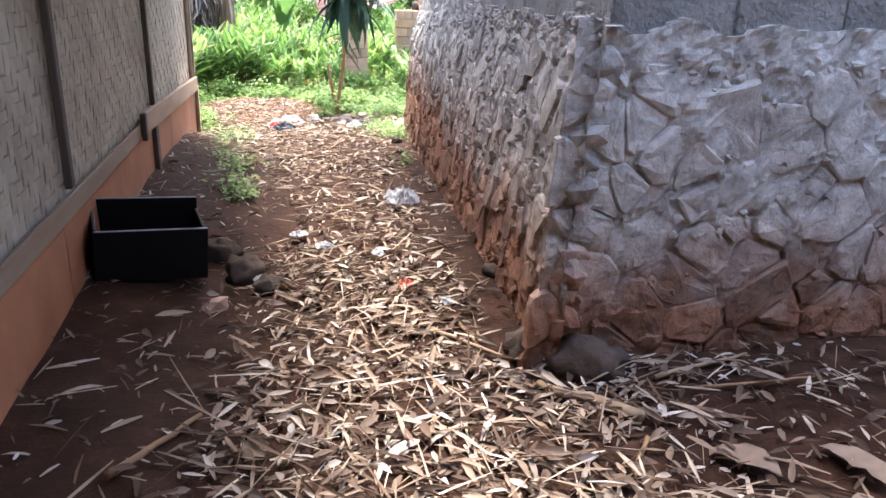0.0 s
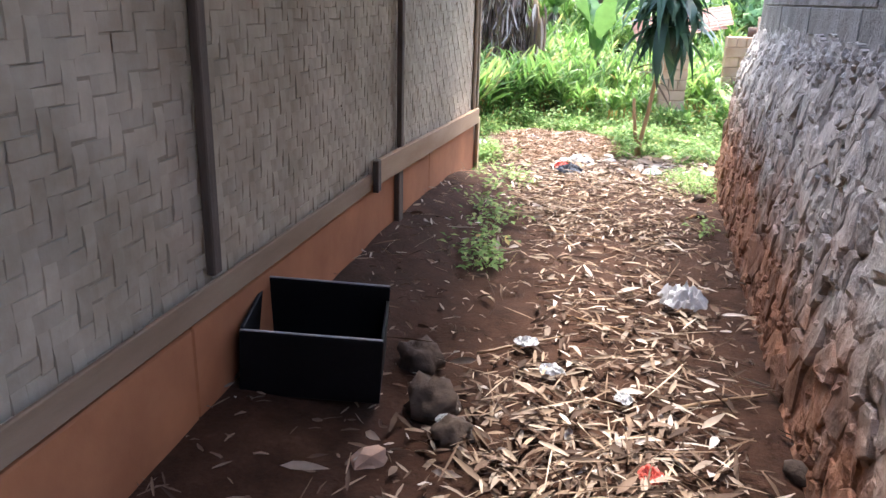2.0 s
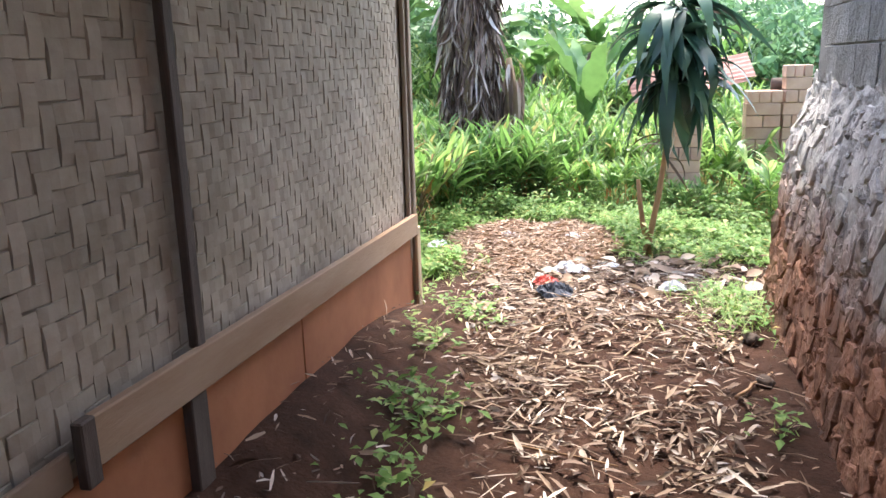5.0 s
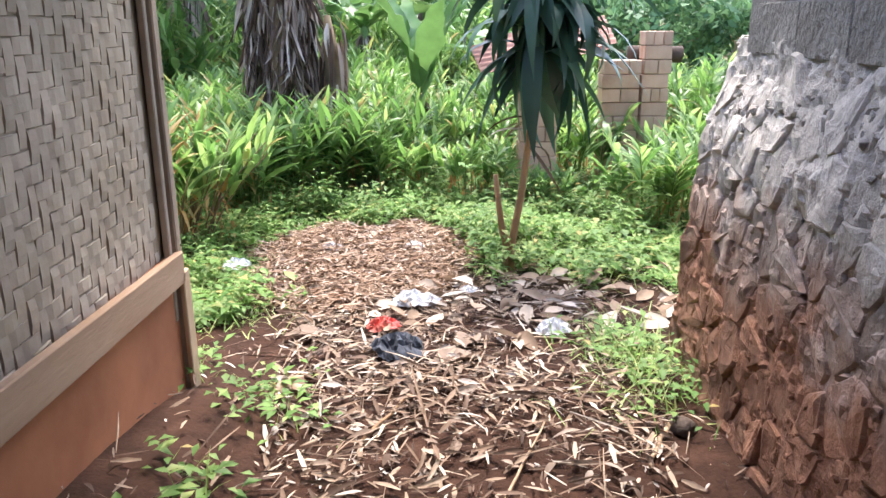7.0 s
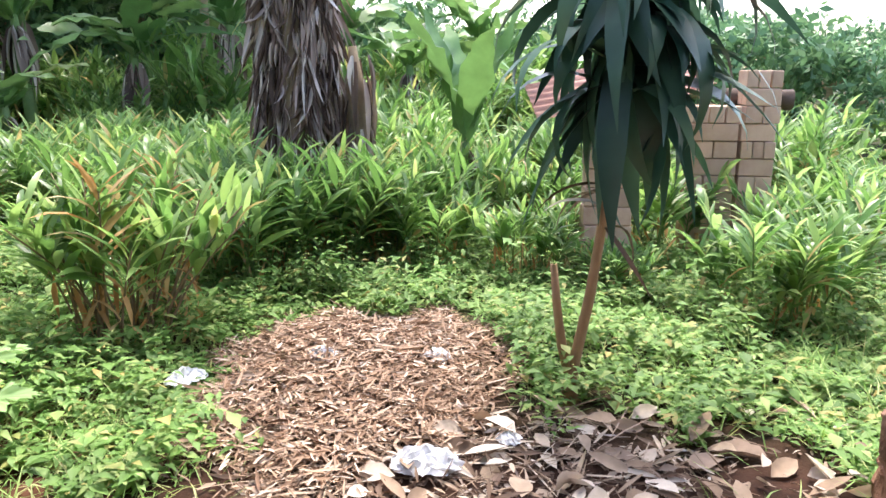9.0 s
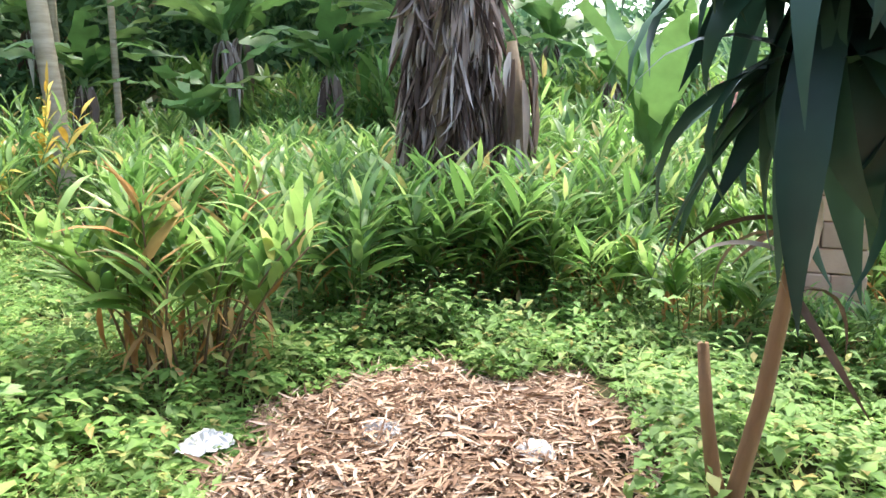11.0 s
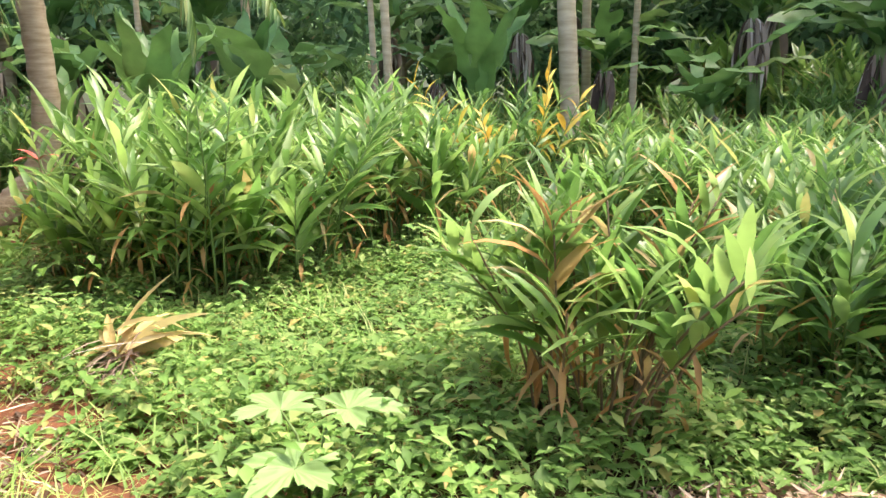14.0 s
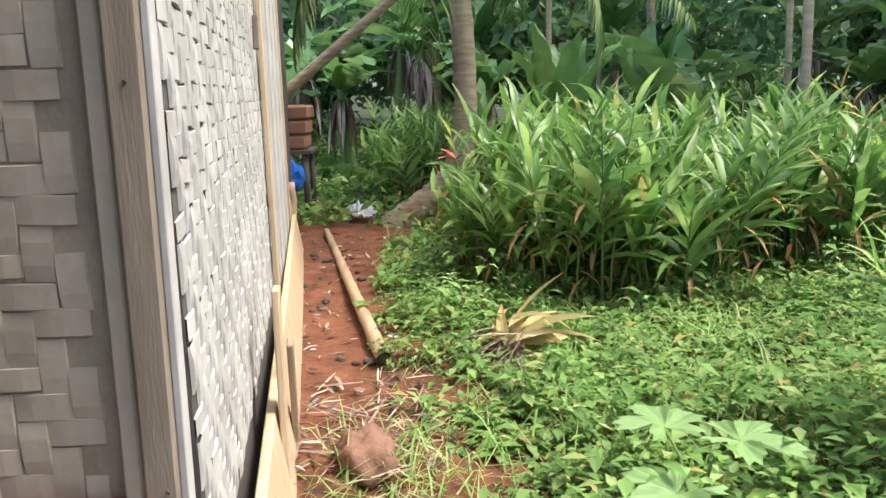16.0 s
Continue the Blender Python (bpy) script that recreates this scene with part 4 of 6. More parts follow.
# Slab added overhead, out of view, to darken the near ground and wall.
slab("roof_behind", [(0.25, -2.4, 2.2), (3.4, -2.4, 2.4), (3.4, 1.2, 2.4), (0.25, 1.2, 2.2)], 0.05, roof_tile, "added unseen tiled slab shading the alley's start")
# Added out of view: cuts low sky light that would reach the bamboo wall.
wall_block("wall_yard", (4.6, -2.15), (4.6, 2.9), 0.05, -0.3, 2.2, wood_old, "added unseen plank wall cutting light from the side yard")
# Also unseen; its edge narrows the slot of sky above the alley.
slab("roof_block", [(0.62, 3.05, 2.6), (9.2, 3.05, 3.9), (9.2, 8.9, 3.9), (0.78, 8.9, 2.6)], 0.06, roof_tile, "clay-tiled roof of the block building, unseen, shading the alley")


# ---- boards and posts of the bamboo house ----
def board(name, x, y, z, sx, sy, sz, mat, parent, label="", rx=0, ry=0, rz=0, bev=0.004):
    bm = bmesh.new()
    box(bm, x, y, z, sx, sy, sz, rz, bev, rx, ry)
    return part(name, bm, mat, parent, label)


plinth = tagged(new("plinth"), "red-painted low plinth under the bamboo wall", "plinth", kind="structure")
for ya, yb in ((-3.0, 1.42), (1.424, 3.64), (3.644, 5.80), (5.804, 6.63), (6.634, 8.36)):
    bm = bmesh.new()
    box(bm, HX + 0.002, (ya + yb) / 2, -0.2, 0.03, yb - ya, 0.82, 0, 0.006)
    part("panel", bm, rust_paint, plinth)
for y in (1.60, 3.79, 5.89):
    board("batten", HX + 0.022, y, 1.26, 0.03, 0.046, 1.86, wood_dark, wall_alley, "dark upright batten", rx=-0.6)
for y in (5.82,):
    board("stub_post", HX + 0.03, y, -0.02, 0.035, 0.085, 0.60, wood_dark, plinth, "dark rotten post foot")
rail_wood = simple("clay_stained_board", (0.31, 0.195, 0.115), (0.44, 0.32, 0.215), 2.2, 0.88, 0, 0.5, 0.004, (1, 0.5, 3), (0.27, 0.15, 0.085))
near_wood = simple("dark_stained_board", (0.20, 0.135, 0.085), (0.36, 0.275, 0.195), 1.6, 0.88, 0, 0.5, 0.004, (1, 0.6, 3), (0.24, 0.15, 0.09))
rail = tagged(new("wall_rail"), "weathered horizontal boards along the bamboo wall's foot", "trim", kind="structure")
board("board", HX + 0.024, 1.17, 0.285, 0.016, 8.30, 0.085, near_wood, rail, "greyed board", rx=-0.35)
board("board", HX + 0.04, 6.865, 0.228, 0.03, 3.0, 0.125, rail_wood, rail, "pale weathered board", rx=-2.6)
board("peg", HX + 0.05, 5.35, 0.285, 0.03, 0.05, 0.16, wood_dark, rail, "dark split board end")
wood_new = simple("pale_sawn_wood", (0.46, 0.33, 0.20), (0.62, 0.47, 0.30), 3, 0.75, 0, 0.35, 0.003, (9, 9, 1), (0.34, 0.23, 0.13))
bamboo_white = simple("whitewashed_bamboo", (0.35, 0.325, 0.29), (0.55, 0.525, 0.485), 6, 0.85, 0, 0.5, 0.003, None, (0.32, 0.285, 0.24), vary=0.12)
corner_post = tagged(new("corner_post"), "old grey timber corner post with nails", "post", kind="structure")
wood_grey = simple("grey_weathered_wood", (0.23, 0.175, 0.12), (0.39, 0.31, 0.22), 3, 0.85, 0, 0.5, 0.004, (8, 8, 1), (0.24, 0.20, 0.16))
board("post", HX - 0.002, HY - 0.043, 0.75, 0.082, 0.056, 2.85, wood_grey, corner_post, "", rx=-0.8, bev=0.006)
board("edge_strip", HX + 0.018, HY - 0.008, 0.75, 0.030, 0.013, 2.85, bamboo_white, corner_post, "thin pale split strip", rx=-0.8, bev=0.002)
board("batten", HX + 0.010, HY - 0.088, 1.05, 0.026, 0.030, 2.2, bamboo_grey, corner_post, "grey split bamboo batten", rx=-0.8)
board("foot_board", HX + 0.045, HY - 0.05, -0.17, 0.02, 0.075, 0.62, wood_new, corner_post, "pale nailed foot board")
for z in (0.87, 0.24, 1.3):
    board("nail", HX + 0.041, HY - 0.04, z, 0.004, 0.008, 0.008, wood_dark, corner_post)


# ---- woven bamboo ----
def float_arrays(c, u, v, nrm, L, W, bow=0.004):
    """One bamboo strip where it passes over: bowed along u, with sides."""
    rows = []
    for s, h in ((-0.5, 0.0), (-0.2, bow), (0.2, bow), (0.5, 0.0)):
        p = c + u * (L * s)
        rows += [p - v * W / 2 - nrm * 0.003, p - v * W * 0.46 + nrm * h, p + v * W * 0.46 + nrm * h, p + v * W / 2 - nrm * 0.003]
    f = []
    for i in range(3):
        for k in range(3):
            o = 4 * i + k
            f.append((o, o + 1, o + 5, o + 4))
    return np.array(rows), np.array(f)


def weave(wall, origin, u, nrm, length, z0, z1, cell, mat, near, skip=(), seed=1, wide=1.0, slack=0.02):
    """Strips plaited two over, two under; those that near() picks are single pieces, the rest is joined."""
    rng = np.random.default_rng(seed)
    origin, u, nrm = np.array(origin, float), np.array(u, float), np.array(nrm, float)
    up = np.array([0, 0, 1.0])
    rest, count = [], 0
    for j in range(int((z1 - z0) / cell)):
        for i in range(int(length / cell)):
            k = (i + j) % 4
            if k == 0:
                s, t, a, b = i + 1.0, j + 0.5, u, up
            elif k == 2:
                s, t, a, b = i + 0.5, j + 1.0, up, u
            else:
                continue
            s, t = s * cell, t * cell
            if any(p < s < q for p, q in skip) or s > length - 0.03 or z0 + t > z1 - 0.02:
                continue
            c = origin + u * (s + rng.normal(0, 0.002)) + up * (z0 + t + rng.normal(0, 0.0025)) + nrm * rng.uniform(0, 0.003)
            tilt = rng.normal(0, slack)
            a2, b2 = a + b * tilt, b - a * tilt
            arr = float_arrays(c, a2, b2, nrm, cell * rng.uniform(1.9, 2.04), cell * wide * (rng.uniform(1.0, 1.05) if rng.uniform() > 0.2 else rng.uniform(0.80, 0.94)), rng.uniform(0.002, 0.0045))
            if near(c) and count < 300:
                count += 1
                quads("strip", arr[0], arr[1], mat, wall, smooth=False)
            else:
                rest.append(arr)
    if rest:
        tagged(quads("strips", *join_arrays(rest), mat, wall, "plaited bamboo strips", smooth=False), kind="stuff")


gap_dark = simple("weave_gap", (0.05, 0.043, 0.036), (0.10, 0.085, 0.07), 9, 0.9)
gap_grey = simple("weave_gap_grey", (0.22, 0.18, 0.13), (0.36, 0.30, 0.22), 9, 0.9)
wall_alley.data.materials[0] = gap_grey
wall_back.data.materials[0] = gap_dark
weave(wall_alley, (HX - 0.010, 0.6, 0), (0, 1, 0), (1, 0, 0), HY - 0.72, 0.16, 1.78, 0.046, bamboo_grey, lambda c: c[1] > 7.25 and c[2] < 1.35, seed=3)
bu = np.array([math.cos(BACK), math.sin(BACK), 0])
bn = np.array([-bu[1], bu[0], 0]) * (1 if -bu[1] * 0 + bu[0] > 0 else -1)
weave(wall_back, (HX - 0.03 + bn[0] * 0.002, HY - 0.012 + bn[1] * 0.002, 0), bu, bn, 2.65, -0.05, 1.72, 0.042, bamboo_white, lambda c: c[0] > -1.85, seed=4, wide=0.95, slack=0.05)


def back_board(name, s, z0, z1, w, lean=0.0, out=0.02, mat=None, label=""):
    p = np.array([HX - 0.03, HY - 0.012, 0]) + bu * s + bn * out
    bm = bmesh.new()
    box(bm, 0, 0, 0, w, 0.022, z1 - z0, 0, 0.004)
    ob = part(name, bm, mat, trim_back, label)
    ob.matrix_basis = pose(p[0], p[1], (z0 + z1) / 2, 0, lean, math.degrees(BACK))
    return ob


trim_back = tagged(new("trim_back"), "pale sawn boards nailed along the back wall", "trim", kind="structure")
for s in (2.3, 4.55):
    back_board("upright_board", s, -0.55, 1.9, 0.09, 0, 0.025, wood_new)
for k in range(7):
    back_board("upright_board", 2.80 + 0.268 * k, -0.5, 1.9, 0.255 - 0.02 * (k % 3), 0.3 * (k % 2), 0.012 + 0.006 * (k % 2), bamboo_white, "whitewashed flattened bamboo board")
sk = np.array([HX, HY, 0]) + bu * 2.62 + bn * 0.07
bm = bmesh.new()
box(bm, 0, 0, 0, 4.4, 0.03, 0.32, 0, 0.005)
ob = part("skirting_board", bm, wood_new, trim_back, "pale split skirting board")
ob.matrix_basis = pose(sk[0], sk[1], -0.22, 0, 0, math.degrees(BACK)) @ pose(0, 0, 0, -9, 0, 0)
back_board("leaning_board", 0.95, -0.45, 0.30, 0.10, 5, 0.09, wood_new, "short plank leaning on the wall")
back_board("leaning_board", 1.25, -0.45, 0.05, 0.07, -4, 0.11, wood_old, "short plank leaning on the wall")
back_board("peg", 1.9, 1.02, 1.16, 0.012, 20, 0.03, wood_dark, "dark splinter stuck in the weave")


# ---- rubble stones ----
def stone_material(name, tone):
    m, n, l, b = material(name, 0.92)
    big, fine, grit = noise_node(n, l, 3.5, 5, 0.6), noise_node(n, l, 13, 8, 0.68), noise_node(n, l, 55, 5, 0.7)
    grey = ramp(n, l, fine.outputs[0], [(0.28, (0.15 * tone, 0.135 * tone, 0.12 * tone)), (0.50, (0.31 * tone, 0.285 * tone, 0.25 * tone)), (0.76, (0.48 * tone, 0.45 * tone, 0.41 * tone))]).outputs[0]
    red = ramp(n, l, fine.outputs[0], [(0.28, (0.13, 0.052, 0.026)), (0.55, (0.29, 0.125, 0.062)), (0.8, (0.40, 0.225, 0.13))]).outputs[0]
    geo = n.new("ShaderNodeNewGeometry")
    sep = n.new("ShaderNodeSeparateXYZ")
    l.new(geo.outputs["Position"], sep.inputs[0])
    # splashed red clay on the lower stones, ragged at its upper edge, higher towards the garden
    k = n.new("ShaderNodeMath")
    k.operation = "MULTIPLY_ADD"
    k.inputs[1].default_value = -0.02
    l.new(sep.outputs[1], k.inputs[0])
    l.new(sep.outputs[2], k.inputs[2])
    w = n.new("ShaderNodeMath")
    w.operation = "MULTIPLY_ADD"
    w.inputs[1].default_value = -0.9
    l.new(big.outputs[0], w.inputs[0])
    l.new(k.outputs[0], w.inputs[2])
    mr = n.new("ShaderNodeMapRange")
    mr.inputs["From Min"].default_value, mr.inputs["From Max"].default_value = -0.50, -0.08
    mr.inputs["To Min"].default_value, mr.inputs["To Max"].default_value = 0.95, 0.0
    l.new(w.outputs[0], mr.inputs[0])
    c = mix(n, l, mr.outputs[0], grey, red)
    info = n.new("ShaderNodeObjectInfo")
    mv = n.new("ShaderNodeMapRange")
    mv.inputs["To Min"].default_value, mv.inputs["To Max"].default_value = 0.62, 1.2
    l.new(info.outputs["Random"], mv.inputs[0])
    hs = n.new("ShaderNodeHueSaturation")
    l.new(mv.outputs[0], hs.inputs["Value"])
    l.new(c, hs.inputs["Color"])
    l.new(hs.outputs[0], b.inputs["Base Color"])
    mixh = n.new("ShaderNodeMath")
    l.new(fine.outputs[0], mixh.inputs[0])
    l.new(grit.outputs[0], mixh.inputs[1])
    bump(n, l, b, mixh.outputs[0], 0.9, 0.010)
    return m


rubble = stone_material("rubble_stone", 1.40)
lime = stone_material("lime_mortar", 1.42)
wall_stone.data.materials[0] = lime


def clip_poly(poly, p, nrm):
    """Part of poly on the side of p against nrm."""
    out = []
    for i in range(len(poly)):
        a, b = poly[i], poly[(i + 1) % len(poly)]
        da, db = np.dot(a - p, nrm), np.dot(b - p, nrm)
        if da <= 0:
            out.append(a)
        if (da < 0 < db) or (db < 0 < da):
            out.append(a + (b - a) * (da / (da - db)))
    return out


def rubble_face(s0, s1, h1, place, cell, rng, first, raise_by=1.0):
    """Irregular stones, cut from one another like cells, each set proud of the mortar."""
    nx, ny = int((s1 - s0) / cell), int(h1 / (cell * 0.78))
    seeds = []
    for j in range(-1, ny + 1):
        for i in range(-1, nx + 1):
            seeds.append((s0 + (i + 0.5 + 0.5 * (j % 2) + rng.uniform(-0.36, 0.36)) * cell, (j + 0.5 + rng.uniform(-0.34, 0.34)) * cell * 0.78))
    seeds = np.array([p for p in seeds if rng.uniform() > 0.38])
    rest, made = [], 0
    for q in seeds:
        if not (s0 - 0.02 < q[0] < s1 and -0.05 < q[1] < h1 + 0.02):
            continue
        poly = [q + np.array(d) * cell * 1.5 for d in ((-1, -0.8), (1, -0.8), (1, 0.8), (-1, 0.8))]
        for o in seeds:
            d = o - q
            r = np.hypot(*d)
            if 1e-6 < r < 3.2 * cell:
                poly = clip_poly(poly, q + d * 0.5, d / r)
        if len(poly) < 3:
            continue
        for p, d in (((s0 - 0.01, 0), (-1, 0)), ((s1, 0), (1, 0)), ((0, -0.12), (0, -1)), ((0, h1 + 0.02), (0, 1))):
            poly = clip_poly(poly, np.array(p), np.array(d)) if len(poly) > 2 else poly
        if len(poly) < 3:
            continue
        c = np.mean(poly, 0)
        if place(c[0], c[1], 0)[2] > 0.86:
            continue
        size = rng.uniform(0.80, 1.04)
        # round the corners off by one cut, then shrink
        ring = []
        for i in range(len(poly)):
            a, b = poly[i], poly[(i + 1) % len(poly)]
            if np.hypot(*(b - a)) > 0.02:
                ring += [a + (b - a) * rng.uniform(0.08, 0.2), a + (b - a) * rng.uniform(0.8, 0.92)]
        if len(ring) < 4:
            continue
        ring = np.array(ring)
        proud = rng.uniform(0.008, 0.034) * raise_by
        tip = rng.normal(0, 0.10, 2)
        wob = [1 + rng.normal(0, 0.05) for _ in ring]
        v = []
        for shrink, dep in ((1.03, -0.6), (1.0, 0.45), (0.93, 0.88), (0.6, 1.0)):
            for p, q in zip(ring, wob):
                w = c + (p - c) * shrink * size * q
                slope = float(np.dot((w - c) / cell, tip)) * 0.07
                pit = 0.014 * noise.noise((w[0] * 15, w[1] * 15, s0)) + 0.008 * noise.noise((w[0] * 37, w[1] * 37, s0))
                v.append(place(w[0], w[1], proud * dep + (slope + pit if dep > 0 else 0)))
        v.append(place(c[0], c[1], proud * rng.uniform(0.95, 1.1)))
        n = len(ring)
        f = []
        for k in range(3):
            f += [(k * n + i, k * n + (i + 1) % n, (k + 1) * n + (i + 1) % n, (k + 1) * n + i) for i in range(n)]
        f += [(3 * n + i, 3 * n + (i + 1) % n, 4 * n) for i in range(n)]
        if made < first:
            made += 1
            mesh_part("stone", v, f, rubble, wall_stone)
        else:
            rest.append((v, f))
    if rest:
        V, F, o = [], [], 0
        for v, f in rest:
            V += v
            F += [tuple(i + o for i in q) for q in f]
            o += len(v)
        tagged(mesh_part("stones", V, F, rubble, wall_stone), kind="stuff")


def side_place(s, h, out):
    z = float(gz(1.0, s)) - 0.05 + h
    return (float(stone_x(s, z)) + 0.03 - out, s, z)


def front_place(s, h, out):
    z = -0.18 + h
    return (s + 0.1 * max(0.0, min(1.0, h / 1.2)), 2.95 + 0.04 * max(0.0, min(1.0, (h - 0.05) / 1.1)) - out, z)


def end_place(s, h, out):
    z = -0.46 + h
    return (s + 0.1 * h / 1.2, 8.875 - 0.10 * max(0.0, min(1.0, h / 1.3)) + out, z)


srng = np.random.default_rng(31)
rubble_face(2.92, 8.87, 1.42, side_place, 0.150, srng, 260, 0.8)
rubble_face(0.70, 3.6, 1.06, front_place, 0.150, srng, 40, 0.8)
rubble_face(1.23, 2.9, 1.25, end_place, 0.2, srng, 0)


def mortar_sheet(s0, s1, h1, place, top, base=0.012):
    """The lumpy mortar in which the stones sit, swelling over some of their edges."""
    step = 0.019
    S, H = np.arange(s0, s1 + step, step), np.arange(-0.06, h1, step)
    v, ok = [], []
    for h in H:
        for s in S:
            out = base + 0.026 * noise.fractal((s * 7.5, h * 7.5, s0), 0.8, 2.0, 4) + 0.009 * noise.noise((s * 34, h * 34, 3.0)) + 0.006 * noise.noise((s * 61, h * 61, 8.0))
            p = place(s, h, out)
            lim = top + 0.05 * noise.noise((s * 6, 1.0, 2.0))
            v.append(p if p[2] < lim else (*place(s, h, out if p[2] < lim + step else -0.05)[:2], lim))
            ok.append(p[2] < lim + 0.03)
    w = len(S)
    f = [(j * w + i, j * w + i + 1, (j + 1) * w + i + 1, (j + 1) * w + i) for j in range(len(H) - 1) for i in range(w - 1) if ok[(j + 1) * w + i] and ok[(j + 1) * w + i + 1]]
    return tagged(quads("mortar", np.array(v), np.array(f), lime, wall_stone, "rough lime mortar between the stones", smooth=False), kind="stuff")


mortar_sheet(2.93, 8.86, 1.52, side_place, 1.0, 0.006)
mortar_sheet(0.72, 3.6, 1.24, front_place, 1.0, 0.006)


def rubble_bits(n, rng):
    """Lumps of mortar and small stones that fill the joints."""
    bm = bmesh.new()
    for i in range(n):
        s, h = rng.uniform(2.95, 8.82), (rng.uniform(0, 1.2) if i % 3 else rng.normal(1.19, 0.025))
        p = side_place(s, h, rng.uniform(-0.004, 0.014)) if i % 4 else front_place(rng.uniform(0.78, 3.4), h * 0.88, rng.uniform(-0.004, 0.014))
        r = rng.uniform(0.008, 0.028)
        g = bmesh.ops.create_icosphere(bm, subdivisions=1, radius=r, matrix=pose(*p, *rng.uniform(0, 360, 3)) @ Matrix.Diagonal((1, rng.uniform(0.6, 1), rng.uniform(0.5, 1), 1)))
        for q in g["verts"]:
            q.co += Vector(rng.normal(0, r * 0.18, 3))
    return tagged(part("mortar_lumps", bm, lime, wall_stone, "crumbling mortar and chips"), kind="stuff")


rubble_bits(1500, srng)


def corner_stones():
    """Larger stones bonded into the wall's near corner."""
    z = -0.14
    while z < 0.88:
        r = float(srng.uniform(0.045, 0.075))
        bm = bmesh.new()
        bmesh.ops.create_icosphere(bm, subdivisions=2, radius=1.0)
        off = Vector(srng.uniform(0, 50, 3))
        for q in bm.verts:
            k = 1 + 0.30 * noise.noise(q.co * 1.2 + off) + 0.22 * noise.noise(q.co * 3.1 + off)
            m = 0.62 / max(abs(q.co.x), abs(q.co.y), abs(q.co.z)) + 0.38
            q.co = Vector((q.co.x * r, q.co.y * r, q.co.z * r * 0.75)) * k * m
        ob = part("stone", bm, rubble, wall_stone)
        ob.matrix_basis = pose(float(stone_x(2.95, z)) + 0.052, 2.992 + 0.03 * z, z + r * 0.6, *[float(a) for a in srng.uniform(-25, 25, 3)])
        z += r * 1.25


corner_stones()


# ---- concrete blocks ----
block_mat = simple("concrete_block", (0.20, 0.185, 0.165), (0.34, 0.32, 0.29), 3, 0.95, 0, 1.0, 0.03, None, (0.13, 0.12, 0.105), vary=0.10)
mortar_mat = simple("mortar", (0.19, 0.175, 0.155), (0.33, 0.31, 0.28), 5, 0.95, 0, 1.0, 0.03, None, (0.13, 0.12, 0.105))
wall_block_r.data.materials[0] = mortar_mat
edge = Vector((0.44, 5.78, 0)).normalized()
bm = bmesh.new()
box(bm, 0, 0, 0, 0.010, 0.393, 0.185, 0, 0.004)
side_mesh = bpy.data.meshes.new("block")
bm.to_mesh(side_mesh)
bm.free()
side_mesh.materials.append(block_mat)
ang = math.degrees(math.atan2(edge.y, edge.x)) - 90
for j in range(6):
    for i in range(15):
        s = 0.2 + 0.40 * i + (0.2 if j % 2 else 0)
        if s > 5.45:
            continue
        ob = new("block", side_mesh)
        ob.parent = wall_block_r
        ob.matrix_basis = pose(0.95 + edge.x * s - 0.001 + float(srng.normal(0, 0.003)), 3.02 + edge.y * s, 1.03 + 0.192 * j, 0, 0, ang)
for j in range(4):
    for i in range(7):
        ob = new("block", side_mesh)
        ob.parent = wall_block_r
        ob.matrix_basis = pose(1.17 + 0.4 * i + (0.2 if j % 2 else 0), 3.017 + float(srng.normal(0, 0.003)), 1.03 + 0.192 * j, 0, 0, 90)


# ---- litter ----
def litter_points(n, x0, x1, y0, y1, rng, dens):
    x, y = rng.uniform(x0, x1, n), rng.uniform(y0, y1, n)
    keep = rng.uniform(0, 1, n) < dens(x, y)
    return x[keep], y[keep]


def alley_density(x, y):
    right = np.interp(y, [-3, 2.6, 3.0, 9], [3.0, 2.6, 0.70, 1.12])
    left = np.interp(y, [-3, 2.5, 4.0, 5.0, 6.5, 9], [-0.42, -0.45, -0.22, -0.05, -0.30, -0.7])
    inside = sstep(0, 0.3, right - x) * sstep(-0.05, 0.25, x - left)
    along = np.interp(y, [-3, 3.4, 4.4, 4.9, 6.0, 6.6, 7.5, 9.6, 10.2], [0.9, 1.0, 0.9, 0.36, 0.20, 0.45, 0.9, 1.0, 0.3])
    patch = 0.75 + 0.5 * np.sin(3.1 * x + 1.7 * y) * np.sin(2.3 * y)
    outer = 1 - 0.75 * sstep(0.9, 1.6, x)
    return inside * along * patch * outer + 0.05 * (x > -0.85)


LR = np.random.default_rng(99)
dry_straw = spread_leaf("dry_straw", [(0.0, (0.065, 0.042, 0.030)), (0.3, (0.185, 0.125, 0.086)), (0.65, (0.36, 0.268, 0.19)), (0.9, (0.52, 0.43, 0.33)), (1.0, (0.67, 0.605, 0.51))], 0.85, 0.08, 0.15, 12)


